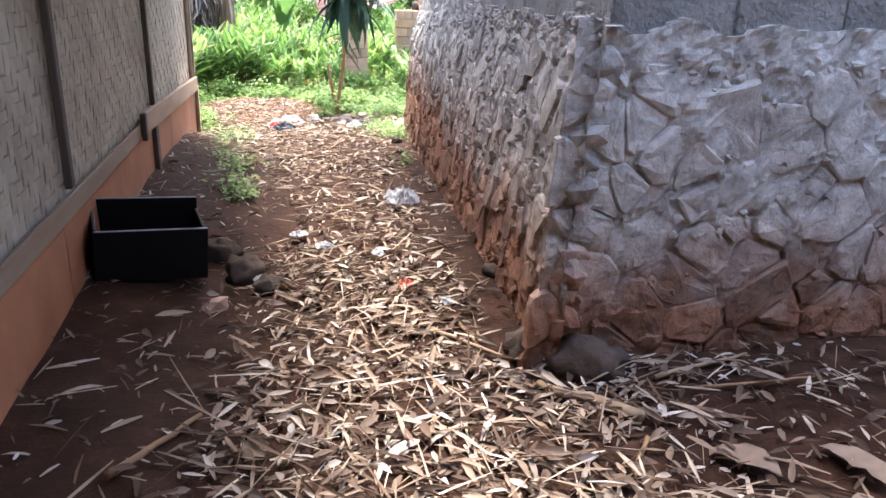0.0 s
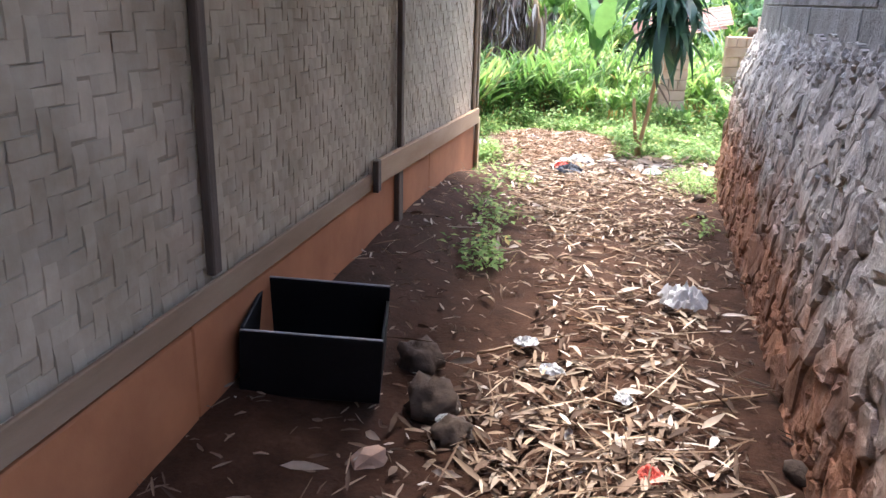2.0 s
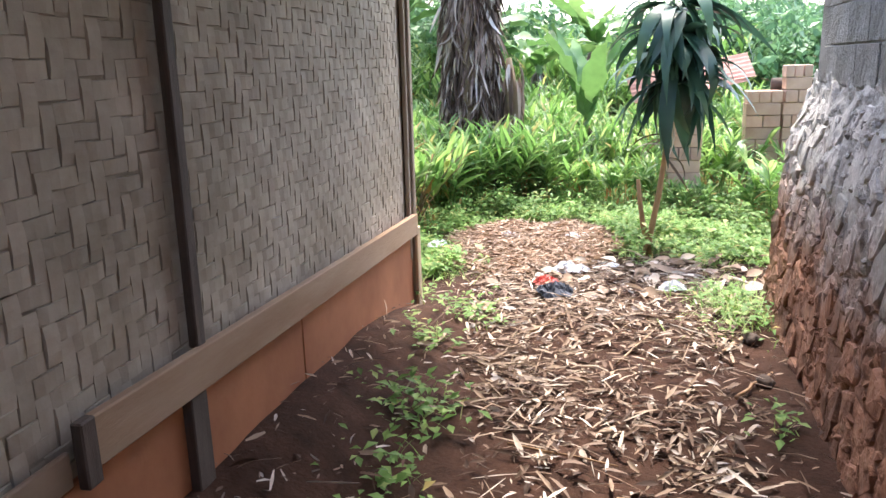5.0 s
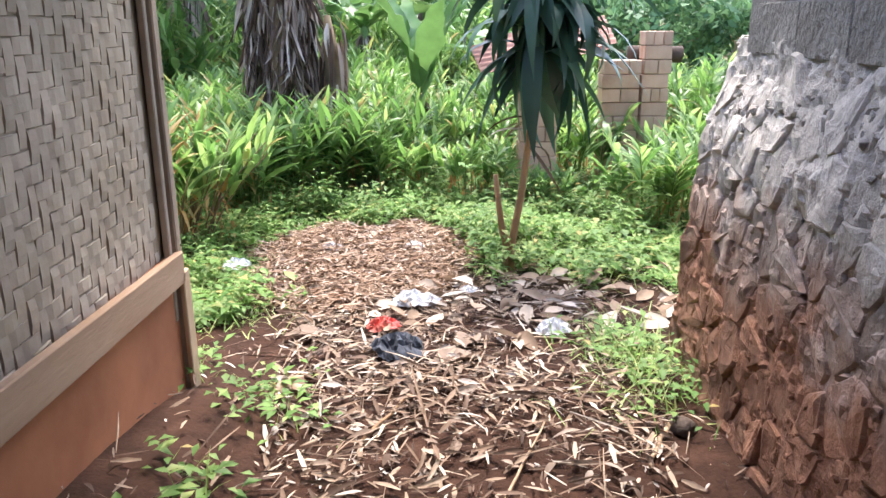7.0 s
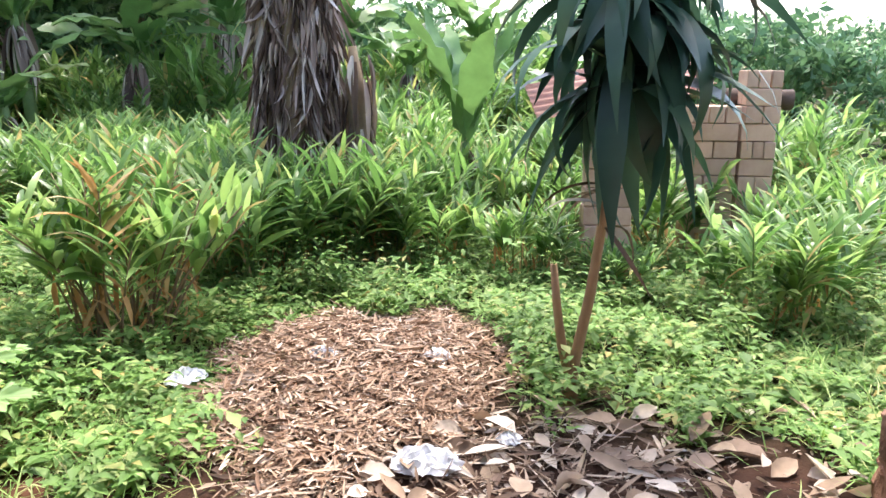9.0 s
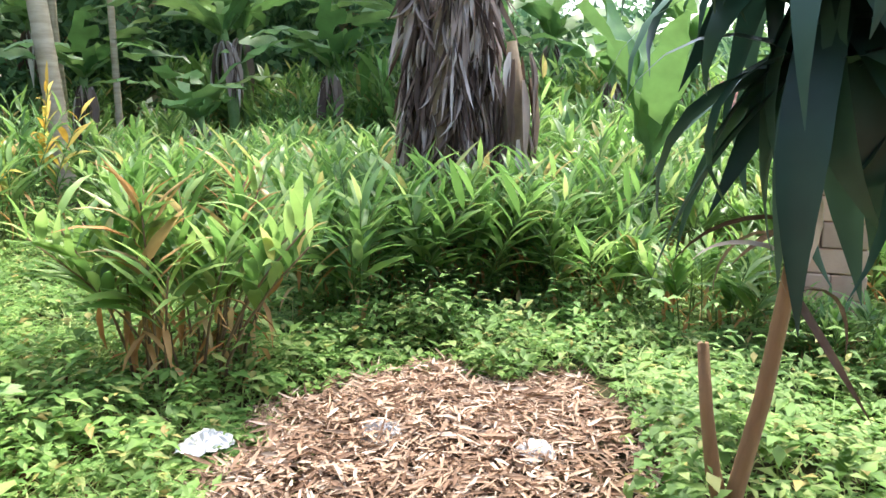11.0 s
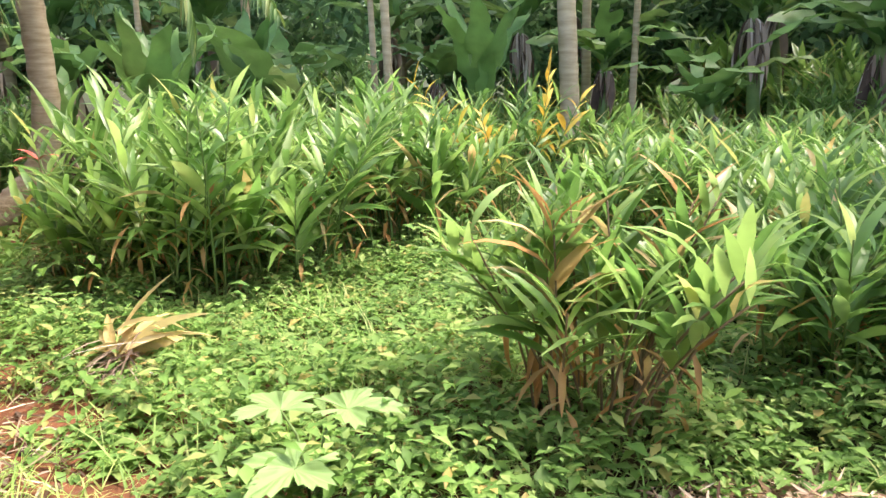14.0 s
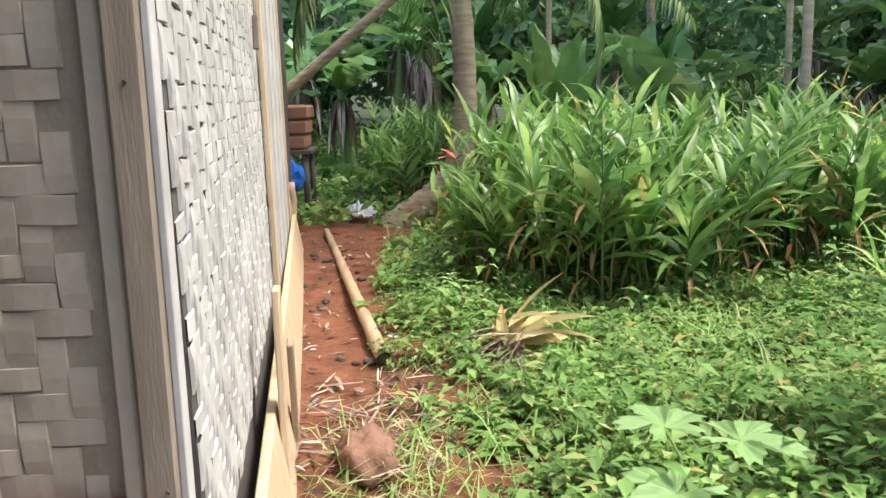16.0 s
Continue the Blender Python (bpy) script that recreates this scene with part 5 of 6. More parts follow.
def litter_mesh(name, x, y, lmin, lmax, wmin, wmax, mat, label, lift=0.03, zadd=None, shape="chip", bend=1.0):
    n = len(x)
    a = LR.uniform(0, 2 * np.pi, n)
    el = np.clip(LR.normal(0.02, 0.12, n), -0.12, 0.5)
    d = np.stack([np.cos(a), np.sin(a), el], 1)
    L = LR.uniform(lmin, lmax, n) * LR.choice([0.6, 1.0, 1.0, 1.3], n)
    z = gz(x, y) + 0.012 + LR.uniform(0, lift, n) + (0 if zadd is None else zadd)
    v, f = leaf_arrays(np.stack([x, y, z], 1), d, L, LR.uniform(wmin, wmax, n) * np.minimum(L / lmin, 1.4), (LR.uniform(-0.5, 1.0, n) + 0.02) * bend, 2 if shape == "chip" else 4, shape, 0.22, LR.normal(0, 0.5, n))
    return tagged(quads(name, v, f, mat), label, "leaf litter", kind="stuff")


x, y = litter_points(22000, -1.0, 2.8, -1.2, 10.0, LR, lambda x, y: alley_density(x, y) * (1 - 0.55 * sstep(6.8, 7.6, y)))
litter_mesh("bamboo_leaf_litter", x, y, 0.045, 0.115, 0.008, 0.021, dry_leaf, "pale dry fallen leaves scattered over the alley path", 0.035, shape="lance")
x, y = litter_points(30000, -1.0, 2.8, -1.2, 10.0, LR, alley_density)
litter_mesh("straw_litter", x, y, 0.04, 0.13, 0.004, 0.015, dry_straw, "brown dry straws and leaf strips over the alley path", 0.035, bend=0.35)
x, y = litter_points(26000, -1.0, 2.8, -1.0, 10.0, LR, lambda x, y: np.clip(alley_density(x, y) * 1.2 + 0.12, 0, 1))
litter_mesh("litter_chips", x, y, 0.02, 0.06, 0.004, 0.010, dry_leaf, "small dry chips and twigs trodden into the path", 0.01)
x, y = litter_points(4200, -1.0, 2.6, -1.0, 10.0, LR, alley_density)
litter_mesh("long_straw", x, y, 0.14, 0.28, 0.003, 0.007, dry_straw, "long thin dry stalks lying on the alley path", 0.045, bend=0.25)
n = 13000
dry_heap = spread_leaf("heap_straw", [(0.0, (0.12, 0.07, 0.045)), (0.35, (0.27, 0.175, 0.115)), (0.75, (0.42, 0.30, 0.21)), (1.0, (0.62, 0.52, 0.42))], 0.85, 0.08, 0.15, 9)
rr, aa = np.sqrt(LR.uniform(0, 1, n)) * (1 + np.abs(LR.normal(0, 0.07, n))), LR.uniform(0, 2 * np.pi, n)
lobe = heap_edge(aa)
hx, hy = -0.38 + 0.62 * rr * lobe * np.cos(aa), 10.3 + 1.0 * rr * lobe * np.sin(aa)
litter_mesh("leaf_heap", hx, hy, 0.03, 0.10, 0.004, 0.012, dry_heap, "raked heap of dry leaves and straw", 0.05, 0.07 * np.clip(1 - rr ** 2, 0, 1))
n = 160
dry_pale = spread_leaf("pale_dry_leaf", [(0.0, (0.26, 0.18, 0.12)), (0.5, (0.46, 0.35, 0.25)), (1.0, (0.72, 0.64, 0.54))], 0.8, 0.2, 0.2, 9)
hx, hy = LR.uniform(-0.2, 2.4, n), LR.normal(9.45, 0.32, n)
litter_mesh("broad_dry_leaves", hx, hy, 0.08, 0.18, 0.03, 0.06, dry_pale, "broad curled dry leaves along the weeds' edge", 0.05, shape="oval")
n = 500
hx, hy = LR.uniform(-6.5, -1.6, n), LR.uniform(7.6, 8.9, n)
litter_mesh("yard_chips", hx, hy, 0.03, 0.09, 0.006, 0.016, dry_leaf, "small dry leaves and chips on red earth", 0.01)
n = 260
hx, hy = LR.normal(-2.3, 0.35, n), LR.normal(8.6, 0.16, n)
litter_mesh("straw", hx, hy, 0.10, 0.24, 0.004, 0.008, dry_straw, "straw scattered at the yard's edge", 0.03)
n = 40
hx, hy = LR.uniform(-0.9, -0.45, n), LR.uniform(2.0, 7.6, n)
litter_mesh("pale_chips", hx, hy, 0.04, 0.12, 0.005, 0.011, dry_leaf, "a few pale leaves on the dark earth bank", 0.02)


# ---- loose things ----
black_plastic = simple("black_plastic", (0.0025, 0.0025, 0.0035), (0.006, 0.006, 0.008), 5, 0.6, 0, 0.1, 0.001)
black_plastic.node_tree.nodes["Principled BSDF"].inputs["Specular IOR Level"].default_value = 0.15
rim_pale = simple("worn_pale_rim", (0.28, 0.29, 0.31), (0.45, 0.45, 0.46), 12, 0.6)
white_plastic = simple("white_plastic_bag", (0.62, 0.64, 0.67), (0.84, 0.85, 0.86), 14, 0.4, 0, 0.4, 0.004, None, None, 0, 0.25)
dark_cloth = simple("dark_blue_rag", (0.02, 0.024, 0.034), (0.07, 0.08, 0.10), 20, 0.9)
red_plastic = simple("red_wrapper", (0.50, 0.06, 0.05), (0.62, 0.16, 0.11), 16, 0.5)
blue_plastic = simple("blue_plastic", (0.015, 0.10, 0.45), (0.03, 0.20, 0.62), 6, 0.4)
brown_stone = simple("brown_stone", (0.045, 0.032, 0.024), (0.11, 0.076, 0.056), 5, 0.95, 0, 0.8, 0.008)
red_stone = simple("red_brown_stone", (0.15, 0.075, 0.045), (0.28, 0.15, 0.095), 5, 0.95, 0, 0.8, 0.008)
clay_brick = simple("pale_clay_brick", (0.46, 0.30, 0.21), (0.60, 0.44, 0.33), 5, 0.92, 0, 0.5, 0.006, None, (0.38, 0.22, 0.15), vary=0.16)
bamboo_pole = simple("dry_bamboo_pole", (0.30, 0.195, 0.11), (0.47, 0.34, 0.21), 3, 0.6, 0, 0.3, 0.003, (1, 6, 6), (0.30, 0.20, 0.11))
card = simple("brown_card", (0.36, 0.24, 0.15), (0.50, 0.36, 0.24), 8, 0.9)


def lump(name, x, y, r, sz, mat, label, category, seed, rough=0.25, detail=3, sink=0.3, group="", freq=2.2, sharp=False):
    """A stone or crumpled bag: a ball pushed about by noise."""
    bm = bmesh.new()
    bmesh.ops.create_icosphere(bm, subdivisions=detail, radius=1.0)
    for v in bm.verts:
        k = 1 + rough * noise.fractal(v.co * freq + Vector((seed * 3.1, seed, 0)), 0.8, 2.0, 4) * 1.6 + rough * 0.5 * abs(noise.noise(v.co * 3.3 + Vector((0, seed, 0))))
        if sharp:
            k = 1 + rough * (noise.cell(v.co * 1.3 + Vector((seed, 0, 0))) - 0.5) + rough * 0.5 * noise.noise(v.co * 3 + Vector((seed, 0, 0)))
        v.co = v.co * k
        v.co = Vector((v.co.x * r, v.co.y * r * 0.8, v.co.z * r * sz))
    for f in bm.faces:
        f.smooth = not sharp
    ob = part(name, bm, mat)
    ob.matrix_basis = pose(x, y, float(gz(x, y)) + r * sz * (1 - 2 * sink) * 0.8, 0, 0, seed * 47)
    return tagged(ob, label, category, group)


def crumple(name, x, y, r, hgt, mat, label, category, seed, group="", up=0.0):
    """A crumpled thin sheet with ragged edges and sharp folds."""
    k = 17
    u = np.linspace(-1, 1, k)
    v = []
    for b in u:
        for a in u:
            e = 1 + 0.28 * noise.noise((math.atan2(b, a) * 1.1, seed * 1.7, 0.0)) + 0.12 * noise.noise((a * 4, b * 4, seed))
            q = math.sqrt(max(0.0, 1 - 0.5 * b * b)) * r * e, math.sqrt(max(0.0, 1 - 0.5 * a * a)) * r * e
            fold = 1 - 2 * abs(noise.noise((a * 1.5, b * 1.5, seed))) + 0.7 * (1 - 3 * abs(noise.noise((a * 3.6, b * 3.6, seed + 5.0))))
            px, py = a * q[0] + 0.15 * r * noise.noise((a * 3, b * 3, seed + 9.0)), b * q[1] + 0.15 * r * noise.noise((a * 3, b * 3, seed + 19.0))
            dome = max(0.0, 1 - 0.75 * (a * a + b * b))
            v.append((px, py * 0.85, max(0.004, hgt * (0.30 + 0.55 * fold) * (0.35 + dome))))
    f = [(j * k + i, j * k + i + 1, (j + 1) * k + i + 1, (j + 1) * k + i) for j in range(k - 1) for i in range(k - 1)]
    ob = quads(name, np.array(v), np.array(f), mat, smooth=False)
    ob.matrix_basis = pose(x, y, float(gz(x, y)) + 0.012 + up, 0, 0, seed * 47)
    return tagged(ob, label, category, group)


def crate():
    x0, y0 = -0.685, 4.05
    t = thing("black_crate", x0, y0, float(gz(x0, y0)) - 0.01, "black open-topped box with worn pale rim against the wall", "box", rz=13)
    w, d, h, k = 0.45, 0.36, 0.245, 0.012
    bm = bmesh.new()
    box(bm, 0, 0, 0.012, w, d, 0.024, 0, 0.003)
    part("bottom", bm, black_plastic, t)
    for nm, cx, cy, sx, sy, hh in (("front_panel", 0, -d / 2 + k / 2, w, k, h - 0.03), ("back_panel", 0, d / 2 - k / 2, w, k, h), ("side_panel", -w / 2 + k / 2, 0, k, d - 2 * k - 0.002, h - 0.02), ("side_panel", w / 2 - k / 2, 0, k, d - 2 * k - 0.002, h - 0.05)):
        bm = bmesh.new()
        box(bm, cx, cy, 0.012 + hh / 2, sx, sy, hh, 0, 0.003)
        p = part(nm, bm, black_plastic, t)
        if nm in ("front_panel", "back_panel"):
            bm = bmesh.new()
            box(bm, cx, cy, 0.0155 + hh, sx * 0.99, sy * 0.6, 0.004, 0, 0.001)
            part("rim", bm, rim_pale, p, "worn pale edge")
    t.matrix_basis = t.matrix_basis @ pose(0, 0, 0.02, 3, 4, 0)


crate()
lump("stone", -0.27, 4.03, 0.10, 0.75, brown_stone, "brown field stone beside the path", "stone", 2, 0.3, 3, 0.25, "stones by the path", sharp=False)
lump("stone", -0.40, 4.36, 0.09, 0.8, brown_stone, "brown field stone beside the path", "stone", 3, 0.3, 3, 0.3, "stones by the path")
lump("stone", -0.17, 3.86, 0.07, 0.7, brown_stone, "brown field stone beside the path", "stone", 5, 0.3, 3, 0.3, "stones by the path")
lump("stone", 0.91, 2.88, 0.125, 0.75, brown_stone, "dark boulder at the foot of the stone wall", "stone", 7, 0.25, 3, 0.3, "stones by the path")
lump("stone", 0.76, 3.06, 0.09, 0.9, brown_stone, "dark boulder at the foot of the stone wall", "stone", 8, 0.25, 3, 0.3, "stones by the path")
for i, (x, y, r) in enumerate(((0.12, 2.12, 0.05), (-0.1, 2.05, 0.045), (0.28, 2.02, 0.04), (-0.25, 1.98, 0.06), (0.95, 7.4, 0.05), (1.0, 8.0, 0.06), (0.86, 3.9, 0.06))):
    lump("stone", x, y, r, 0.7, brown_stone, "small dark stone in the litter", "stone", 20 + i, 0.3, 2, 0.3, "small stones")
lump("stone", -2.09, 8.60, 0.115, 0.75, red_stone, "angular brown stone on the red yard", "stone", 31, 0.3, 3, 0.25)
for i in range(26):
    x, y = float(LR.uniform(-6.2, -2.4)), 0
    y = float(LR.uniform(HY - 0.15 * (-x - 0.93) + 0.15, veg_edge(x) - 0.1))
    lump("pebble", x, y, float(LR.uniform(0.012, 0.035)), 0.7, brown_stone, "small pebble on red earth", "pebble", 50 + i, 0.3, 2, 0.3, "pebbles on the yard")
lump("brick_lump", -0.50, 8.40, 0.075, 0.7, clay_brick, "broken pale brick among weeds", "brick", 41, 0.5, 2, 0.25, sharp=True)
lump("brick_lump", -0.37, 3.66, 0.07, 0.6, clay_brick, "broken red brick in the litter", "brick", 43, 0.4, 2, 0.3, sharp=True)
crumple("plastic_bag", 0.64, 5.25, 0.115, 0.075, white_plastic, "crumpled white plastic bag on the path", "plastic bag", 61, "plastic litter", 0.02)
crumple("plastic_bag", 0.68, 8.97, 0.094, 0.041, white_plastic, "crumpled white plastic bag on the path", "plastic bag", 62, "plastic litter", 0.02)
crumple("plastic_bag", -0.56, 10.33, 0.088, 0.039, white_plastic, "crumpled white plastic bag on the leaf heap", "plastic bag", 63, "plastic litter", 0.06)
crumple("plastic_bag", -0.02, 10.42, 0.075, 0.033, white_plastic, "crumpled white plastic bag on the leaf heap", "plastic bag", 64, "plastic litter", 0.06)
crumple("plastic_bag", 0.0, 9.45, 0.12, 0.05, white_plastic, "crumpled white plastic bag on the path", "plastic bag", 65, "plastic litter", 0.02)
crumple("plastic_bag", -1.14, 10.1, 0.10, 0.04, white_plastic, "pale crumpled paper on grass", "plastic bag", 66, "plastic litter", 0.02)
crumple("plastic_bag", -7.3, 8.2, 0.163, 0.114, white_plastic, "pale plastic bag beside the palm trunk", "plastic bag", 67, "plastic litter", 0.02)
for i, (x, y, r) in enumerate(((0.1, 4.35, 0.05), (-0.02, 4.6, 0.05), (0.35, 4.2, 0.035), (0.55, 3.5, 0.03), (-0.2, 3.9, 0.035), (-0.03, 2.0, 0.06), (0.3, 9.7, 0.06))):
    crumple("paper_scrap", x, y, r, 0.02, white_plastic, "scrap of pale paper in the litter", "paper", 80 + i, "paper scraps", 0.02)
crumple("rag", -0.06, 8.70, 0.138, 0.061, dark_cloth, "dark blue-grey rag lying on the path", "rag", 71, "", 0.02)
crumple("wrapper", -0.15, 9.05, 0.088, 0.039, red_plastic, "red torn wrapper in the litter", "wrapper", 73, "wrappers", 0.02)
crumple("wrapper", -0.2, 10.55, 0.062, 0.028, red_plastic, "red torn wrapper in the litter", "wrapper", 74, "wrappers", 0.02)
crumple("wrapper", 0.42, 3.75, 0.044, 0.019, red_plastic, "red torn wrapper in the litter", "wrapper", 75, "wrappers", 0.02)


def flat_leaf(name, x, y, L, w, rz, mat, label, category):
    v, f = leaf_arrays(np.zeros((1, 3)), [[1, 0, 0.12]], L, w, 0.5, 8, "oval", 0.2)
    ob = quads(name, v + np.random.default_rng(int(x * 100) % 97).normal(0, 0.004, v.shape), f, mat)
    ob.matrix_basis = pose(x, y, float(gz(x, y)) + 0.025, 0, 0, rz)
    return tagged(ob, label, category, "large dry leaves")


for x, y, L, w, rz in ((-0.62, 8.95, 0.24, 0.12, 10), (0.1, 8.55, 0.26, 0.13, 30), (0.25, 8.75, 0.2, 0.12, 80), (1.15, 2.15, 0.2, 0.1, 120), (1.4, 2.05, 0.24, 0.09, 100), (0.95, 9.5, 0.2, 0.1, 40), (1.25, 9.62, 0.22, 0.11, 160), (0.6, 9.55, 0.2, 0.1, 10), (-0.35, 9.5, 0.2, 0.12, 200)):
    flat_leaf("large_dry_leaf", x, y, L, w, rz, dry_leaf, "large curled brown dry leaf on the ground", "leaf")


def stick(name, p0, p1, r0, r1, mat, label, category, group="", sides=7, wob=0.1, mid=0.01):
    p0, p1 = np.array(p0, float), np.array(p1, float)
    us = np.linspace(0, 1, 7)
    rng = np.random.default_rng(int(abs(p0[0] * 1000)) % 991)
    pts = p0 + (p1 - p0) * us[:, None]
    pts[1:-1] += rng.normal(0, mid, (5, 3)) * np.array([1, 1, 0.3])
    t = thing(name, *p0, label, category, group)
    tube_part("shaft", pts - p0, list(np.linspace(r0, r1, 7)), mat, t, "", sides, random.Random(5), wob)
    return t


def on_ground(x, y, up=0.02):
    return (x, y, float(gz(x, y)) + up)


stick("fallen_branch", on_ground(0.72, 2.82), on_ground(0.93, 2.50, 0.03), 0.012, 0.024, bamboo_pole, "pale splintered branch end on the ground", "branch", "sticks on the ground")
for i, (xa, ya, xb, yb, r) in enumerate(((-0.55, 2.45, -0.35, 2.75, 0.012), (0.45, 3.3, 0.68, 3.0, 0.012), (0.55, 3.45, 0.6, 3.1, 0.009), (1.1, 2.75, 1.5, 2.85, 0.010), (1.2, 2.66, 1.6, 2.62, 0.007), (1.55, 2.2, 1.35, 1.7, 0.008), (0.9, 2.4, 0.75, 2.2, 0.008), (1.9, 2.5, 1.75, 2.1, 0.006), (-0.75, 2.3, -0.5, 2.2, 0.007),
                                           (-0.2, 4.5, 0.12, 4.72, 0.007), (0.1, 5.0, 0.5, 4.8, 0.006), (0.5, 4.2, 0.85, 4.4, 0.008), (-0.1, 6.6, 0.3, 6.5, 0.006), (0.95, 8.0, 0.8, 7.7, 0.010), (0.8, 7.2, 1.0, 7.5, 0.010), (0.5, 8.9, 1.0, 8.8, 0.006), (-0.15, 7.9, 0.1, 8.5, 0.009), (0.3, 7.5, 0.5, 8.0, 0.006))):
    stick("twig", on_ground(xa, ya), on_ground(xb, yb), r, r * 0.6, bamboo_pole if i % 2 else bark_tan, "dry twig lying in the leaf litter", "twig", "sticks on the ground", 5, 0.1, 0.004)


def pole():
    a, b = np.array(on_ground(-3.07, 8.62, 0.036)), np.array(on_ground(-6.45, 7.97, 0.03))
    t = thing("bamboo_pole", *a, "long dry bamboo pole lying on the red yard", "pole")
    u = np.linspace(0, 1, 90)
    r = np.linspace(0.037, 0.029, 90) * (1 + 0.10 * (np.arange(90) % 9 == 0))
    v, f = tube((b - a) * u[:, None], list(r), 12)
    tube_faces = np.array(f)[: 89 * 12]
    quads("culm", np.array(v), tube_faces, bamboo_pole, t)
    d = (b - a) / np.linalg.norm(b - a)
    # Near-black plug paints the shade inside the open culm.
    tube_part("hollow_shade", [d * 0.02, d * 0.10], [0.031, 0.031], gap_dark, t, "dark plug standing for the shade in the open end", 12)
    n = 10
    ang = LR.uniform(0, 6.28, n)
    base = np.tile([(b - a) * 0.24], (n, 1)).reshape(n, 3) + np.array([0, 0, 0.03])
    quads("weed_sprig", *leaf_arrays(base, np.stack([np.cos(ang), np.sin(ang), np.full(n, 0.6)], 1), 0.07, 0.035, 0.6, 3, "oval"), leaf_weed, t, "green sprig caught on the pole")


pole()
stick("stake", on_ground(-4.45, 8.0, -0.03), (-4.9, 7.86, 0.0), 0.022, 0.022, bamboo_pole, "bamboo stake leaning at the back wall", "stake", "stakes by the wall")
stick("stake", on_ground(-6.02, 7.71, -0.03), (-6.05, 7.68, 0.06), 0.05, 0.05, wood_new, "pale wooden post stub by the wall", "stake", "stakes by the wall", 6)
stick("stake", on_ground(-6.3, 7.72, -0.03), (-6.32, 7.7, 0.12), 0.04, 0.035, wood_new, "pale wooden post stub by the wall", "stake", "stakes by the wall", 6)


def wash_stand():
    x0, y0 = -7.8, 7.44
    t = thing("rack", x0, y0, float(gz(x0, y0)), "rough wooden rack with clay tiles stacked on it", "rack")
    for dx, dy in ((-0.25, -0.2), (0.25, -0.2), (-0.25, 0.22), (0.25, 0.22)):
        tube_part("leg", [(dx, dy, -0.05), (dx, dy, 0.60)], [0.03, 0.03], wood_dark, t, "", 6)
    bm = bmesh.new()
    box(bm, 0, 0.01, 0.62, 0.6, 0.56, 0.04, 0, 0.005)
    part("shelf", bm, wood_dark, t)
    s = thing("tile_stack", x0, y0, float(gz(x0, y0)) + 0.642, "stack of old clay roof tiles on the rack", "roof tiles")
    for j in range(3):
        for i in range(4):
            bm = bmesh.new()
            box(bm, -0.2 + 0.13 * i, 0.02 + 0.02 * j, 0.075 + 0.15 * j, 0.11, 0.42, 0.14, 4 * (i - 1.5), 0.02)
            part("tile", bm, roof_tile, s)


wash_stand()
stick("leaning_trunk", (-8.4, 5.8, -0.4), (-8.4, 9.3, 2.45), 0.075, 0.05, bark_coco, "bare brown trunk leaning behind the rack", "tree trunk", "", 9, 0.08, 0.03)
bm = bmesh.new()
bmesh.ops.create_icosphere(bm, subdivisions=3, radius=0.17)
for vv in bm.verts:
    vv.co *= 1 + 0.35 * noise.fractal(vv.co * 9, 0.8, 2.0, 3)
    vv.co.z *= 1.5
ob = part("blue_bag", bm, blue_plastic)
ob.matrix_basis = pose(-7.5, 7.53, 0.06) @ Matrix.Scale(0.62, 4)
tagged(ob, "blue plastic bag hanging on the rack's side", "plastic bag")
stick("hook_pole", on_ground(-7.5, 7.53, -0.02), (-7.5, 7.53, 0.24), 0.02, 0.02, wood_dark, "dark upright stick holding a bag", "stake", "stakes by the wall")
rf = thing("red_flower_stalk", -5.15, 9.12, float(gz(-5.15, 9.12)), "ginger stalk with red and orange withered leaves", "plant")
tube_part("stem", [(0, 0, -0.02), (0.02, -0.02, 0.45), (0.03, -0.05, 0.8)], [0.008, 0.007, 0.005], stem_brown, rf, "", 5)
quads("red_leaf", *leaf_arrays([[0.03, -0.05, 0.8]] * 3, [[0.4, -0.6, 0.4], [-0.3, -0.4, 0.6], [0.3, 0.3, 0.3]], 0.18, 0.05, 0.9, 5, "lance"), red_plastic, rf)
quads("dry_leaf", *leaf_arrays([[0.02, -0.03, 0.6], [0.02, -0.02, 0.5], [0.02, -0.02, 0.35]], [[0.5, -0.6, 0.1], [0.3, -0.8, 0.1], [-0.2, -0.8, 0.1]], 0.30, 0.04, 1.6, 6, "lance", 0.3), leaf_yellow, rf)


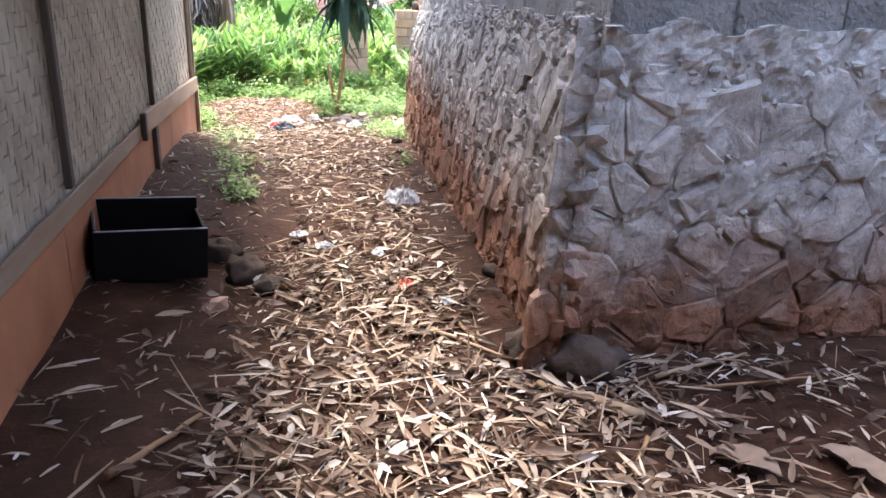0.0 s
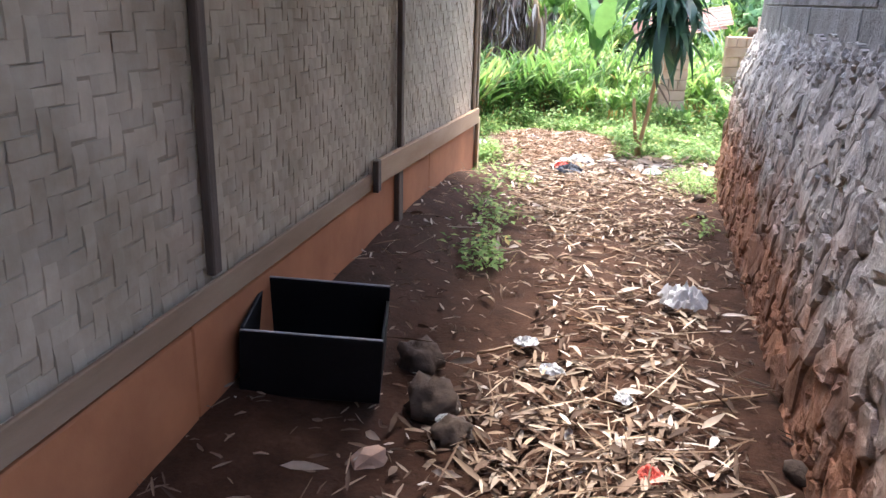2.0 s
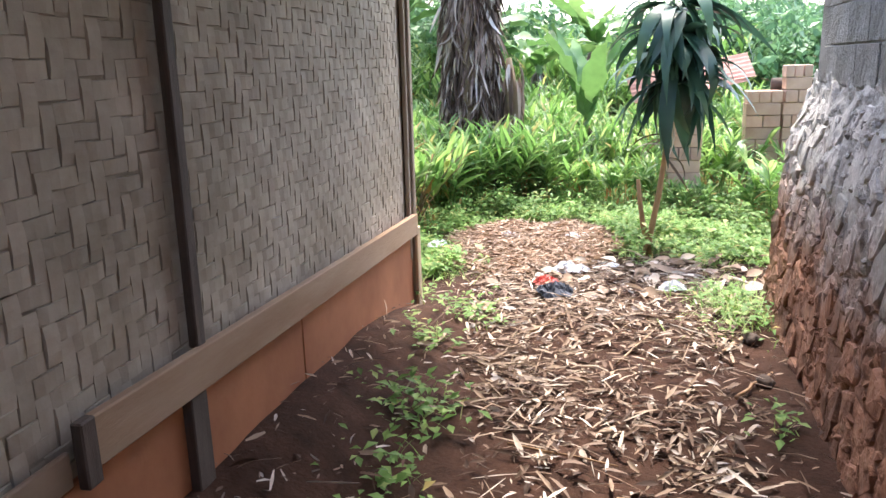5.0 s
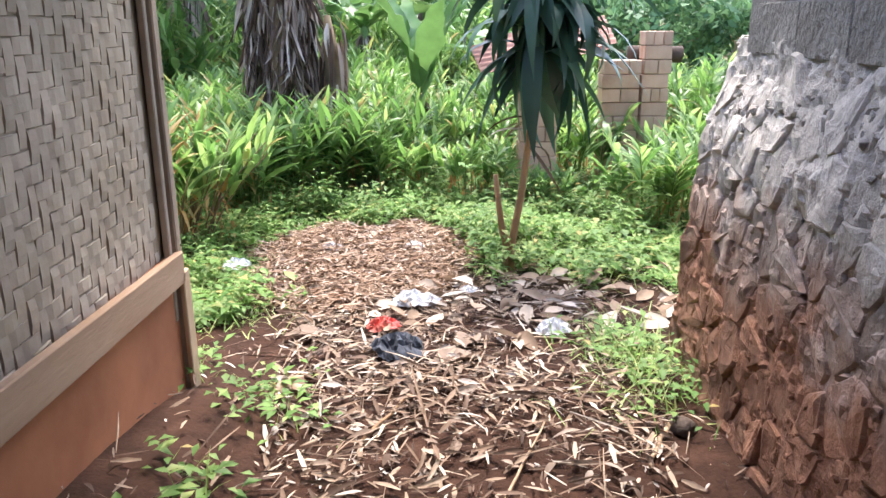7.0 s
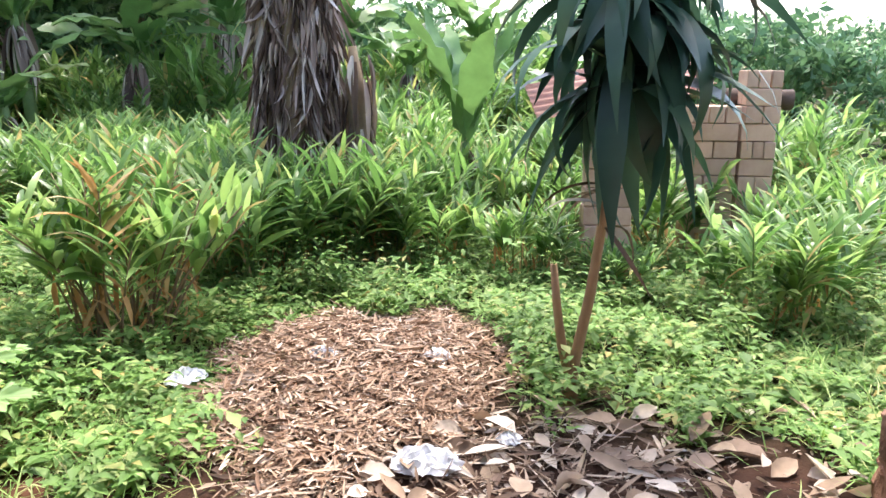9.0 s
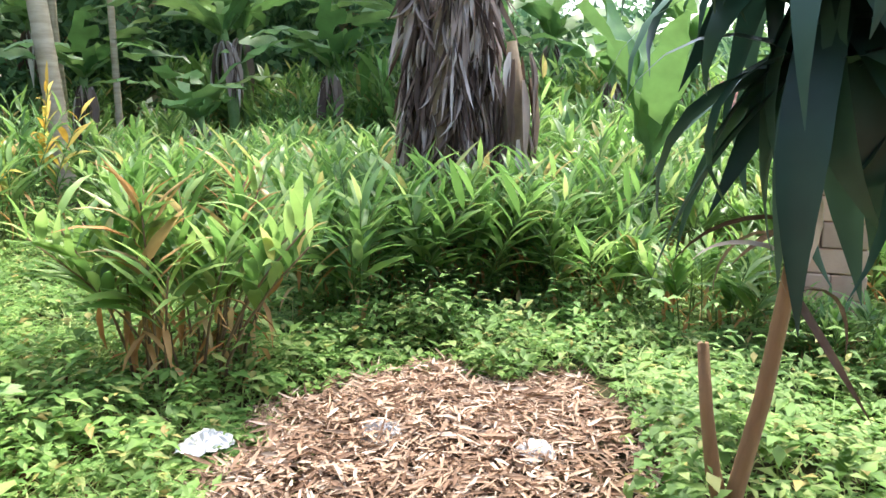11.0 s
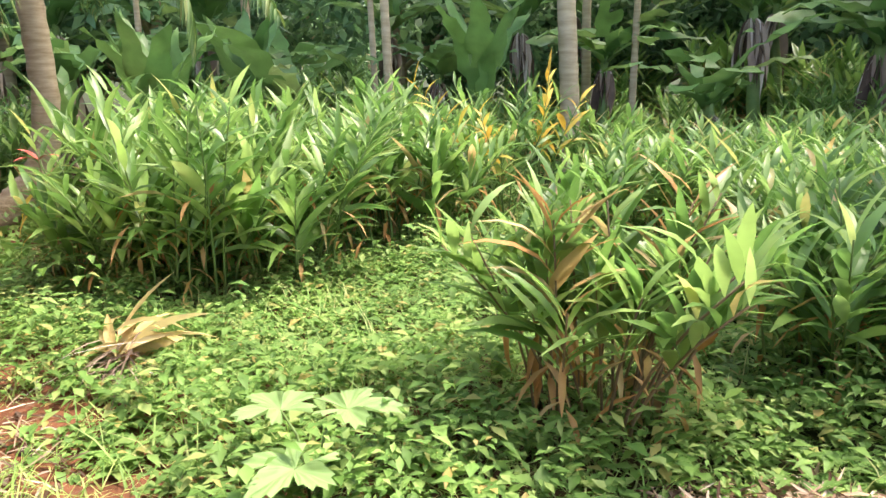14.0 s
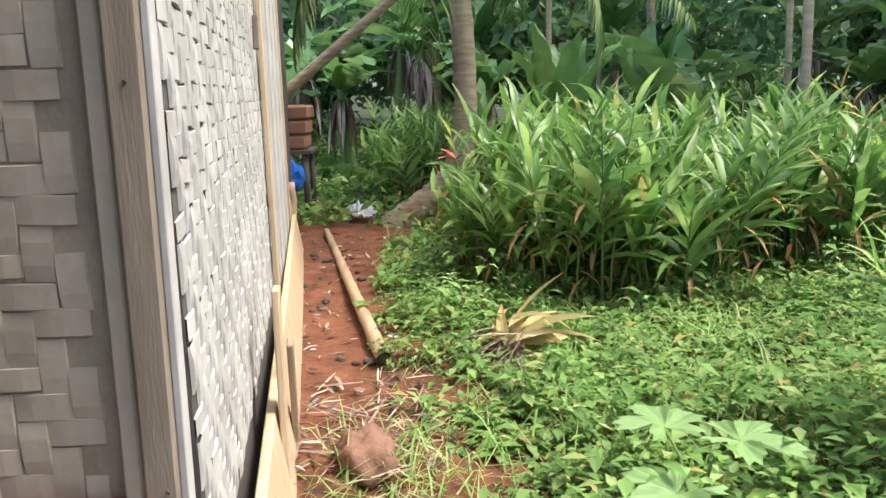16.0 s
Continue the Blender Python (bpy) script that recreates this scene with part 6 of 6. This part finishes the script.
def brick_stack(x0, y0, columns, course, label):
    """Bricks piled dry in columns: courses of stretchers and headers by turns."""
    z0 = float(gz(x0 + 0.25, y0)) - 0.02
    t = thing("brick_stack", x0, y0, z0, label, "brick stack", "brick stacks in the garden")
    rng = random.Random(6)
    for left, wide, rows in columns:
        meshes = []
        for sx, sy in ((wide * 0.97, 0.115), (wide * 0.31, 0.235), (wide * 0.475, 0.235)):
            bm = bmesh.new()
            box(bm, 0, 0, 0, sx, sy, course * 0.95, 0, 0.005)
            me = bpy.data.meshes.new("brick")
            bm.to_mesh(me)
            bm.free()
            me.materials.append(clay_brick)
            meshes.append(me)
        for j in range(rows):
            z = course * (j + 0.5)
            cx = left + wide / 2 + rng.uniform(-0.008, 0.008)
            kind = (0, 1, 0, 2)[(j + rows) % 4]
            put = ((0, 0.0), (0, 0.122)) if kind == 0 else tuple((wide * 0.33 * (k - 1), 0.06) for k in range(3)) if kind == 1 else ((-wide * 0.25, 0.06), (wide * 0.25, 0.06))
            for dx, dy in put:
                ob = new("brick", meshes[kind])
                ob.parent = t
                ob.matrix_basis = pose(cx + dx + rng.uniform(-0.003, 0.003), dy + rng.uniform(-0.008, 0.008), z, 0, 0, rng.uniform(-2, 2))
    return z0


zs = brick_stack(1.71, 12.9, ((0.0, 0.36, 9), (0.38, 0.26, 11)), 0.131, "stack of pale clay bricks in two uneven columns")
log_end = stick("log", (2.00, 13.13, zs + 1.225), (2.52, 13.10, zs + 1.215), 0.075, 0.08, brown_stone, "short dark log laid behind the brick stack", "log", "", 10, 0.08, 0.004)
brick_stack(0.86, 12.25, ((0.0, 0.34, 9),), 0.131, "low stack of pale clay bricks under a rusty sheet")


def sheet_stack():
    """Two corrugated sheets laid slanting on the low brick stack, ridges running along x."""
    rust = simple("rusty_sheet", (0.34, 0.13, 0.085), (0.52, 0.30, 0.22), 5, 0.7, 0.1, 0.4, 0.004, (0.4, 3, 3), (0.62, 0.47, 0.40))
    t = thing("roof_sheet", 1.02, 12.3, float(gz(1.02, 12.3)) + 1.19, "rusty corrugated sheets lying slanted on the bricks", "roof sheet")
    for k, (dx, dy, dz, tilt) in enumerate(((0.0, 0.0, 0.0, 22), (0.10, 0.12, 0.055, 24))):
        v, f = [], []
        n = 48
        for i in range(n + 1):
            y = -0.28 + 0.56 * i / n
            h = 0.012 * math.cos(2 * math.pi * i / 8)
            v += [(-0.55, y, h), (0.55, y, h), (-0.55, y, h - 0.004), (0.55, y, h - 0.004)]
            if i:
                o = 4 * (i - 1)
                f += [(o, o + 1, o + 5, o + 4), (o + 2, o + 6, o + 7, o + 3), (o, o + 4, o + 6, o + 2), (o + 1, o + 3, o + 7, o + 5)]
        ob = mesh_part("sheet", v, f, rust, t, "", True)
        ob.matrix_basis = pose(dx, dy, dz + 0.10, tilt, -10, 4 - 7 * k)


sheet_stack()
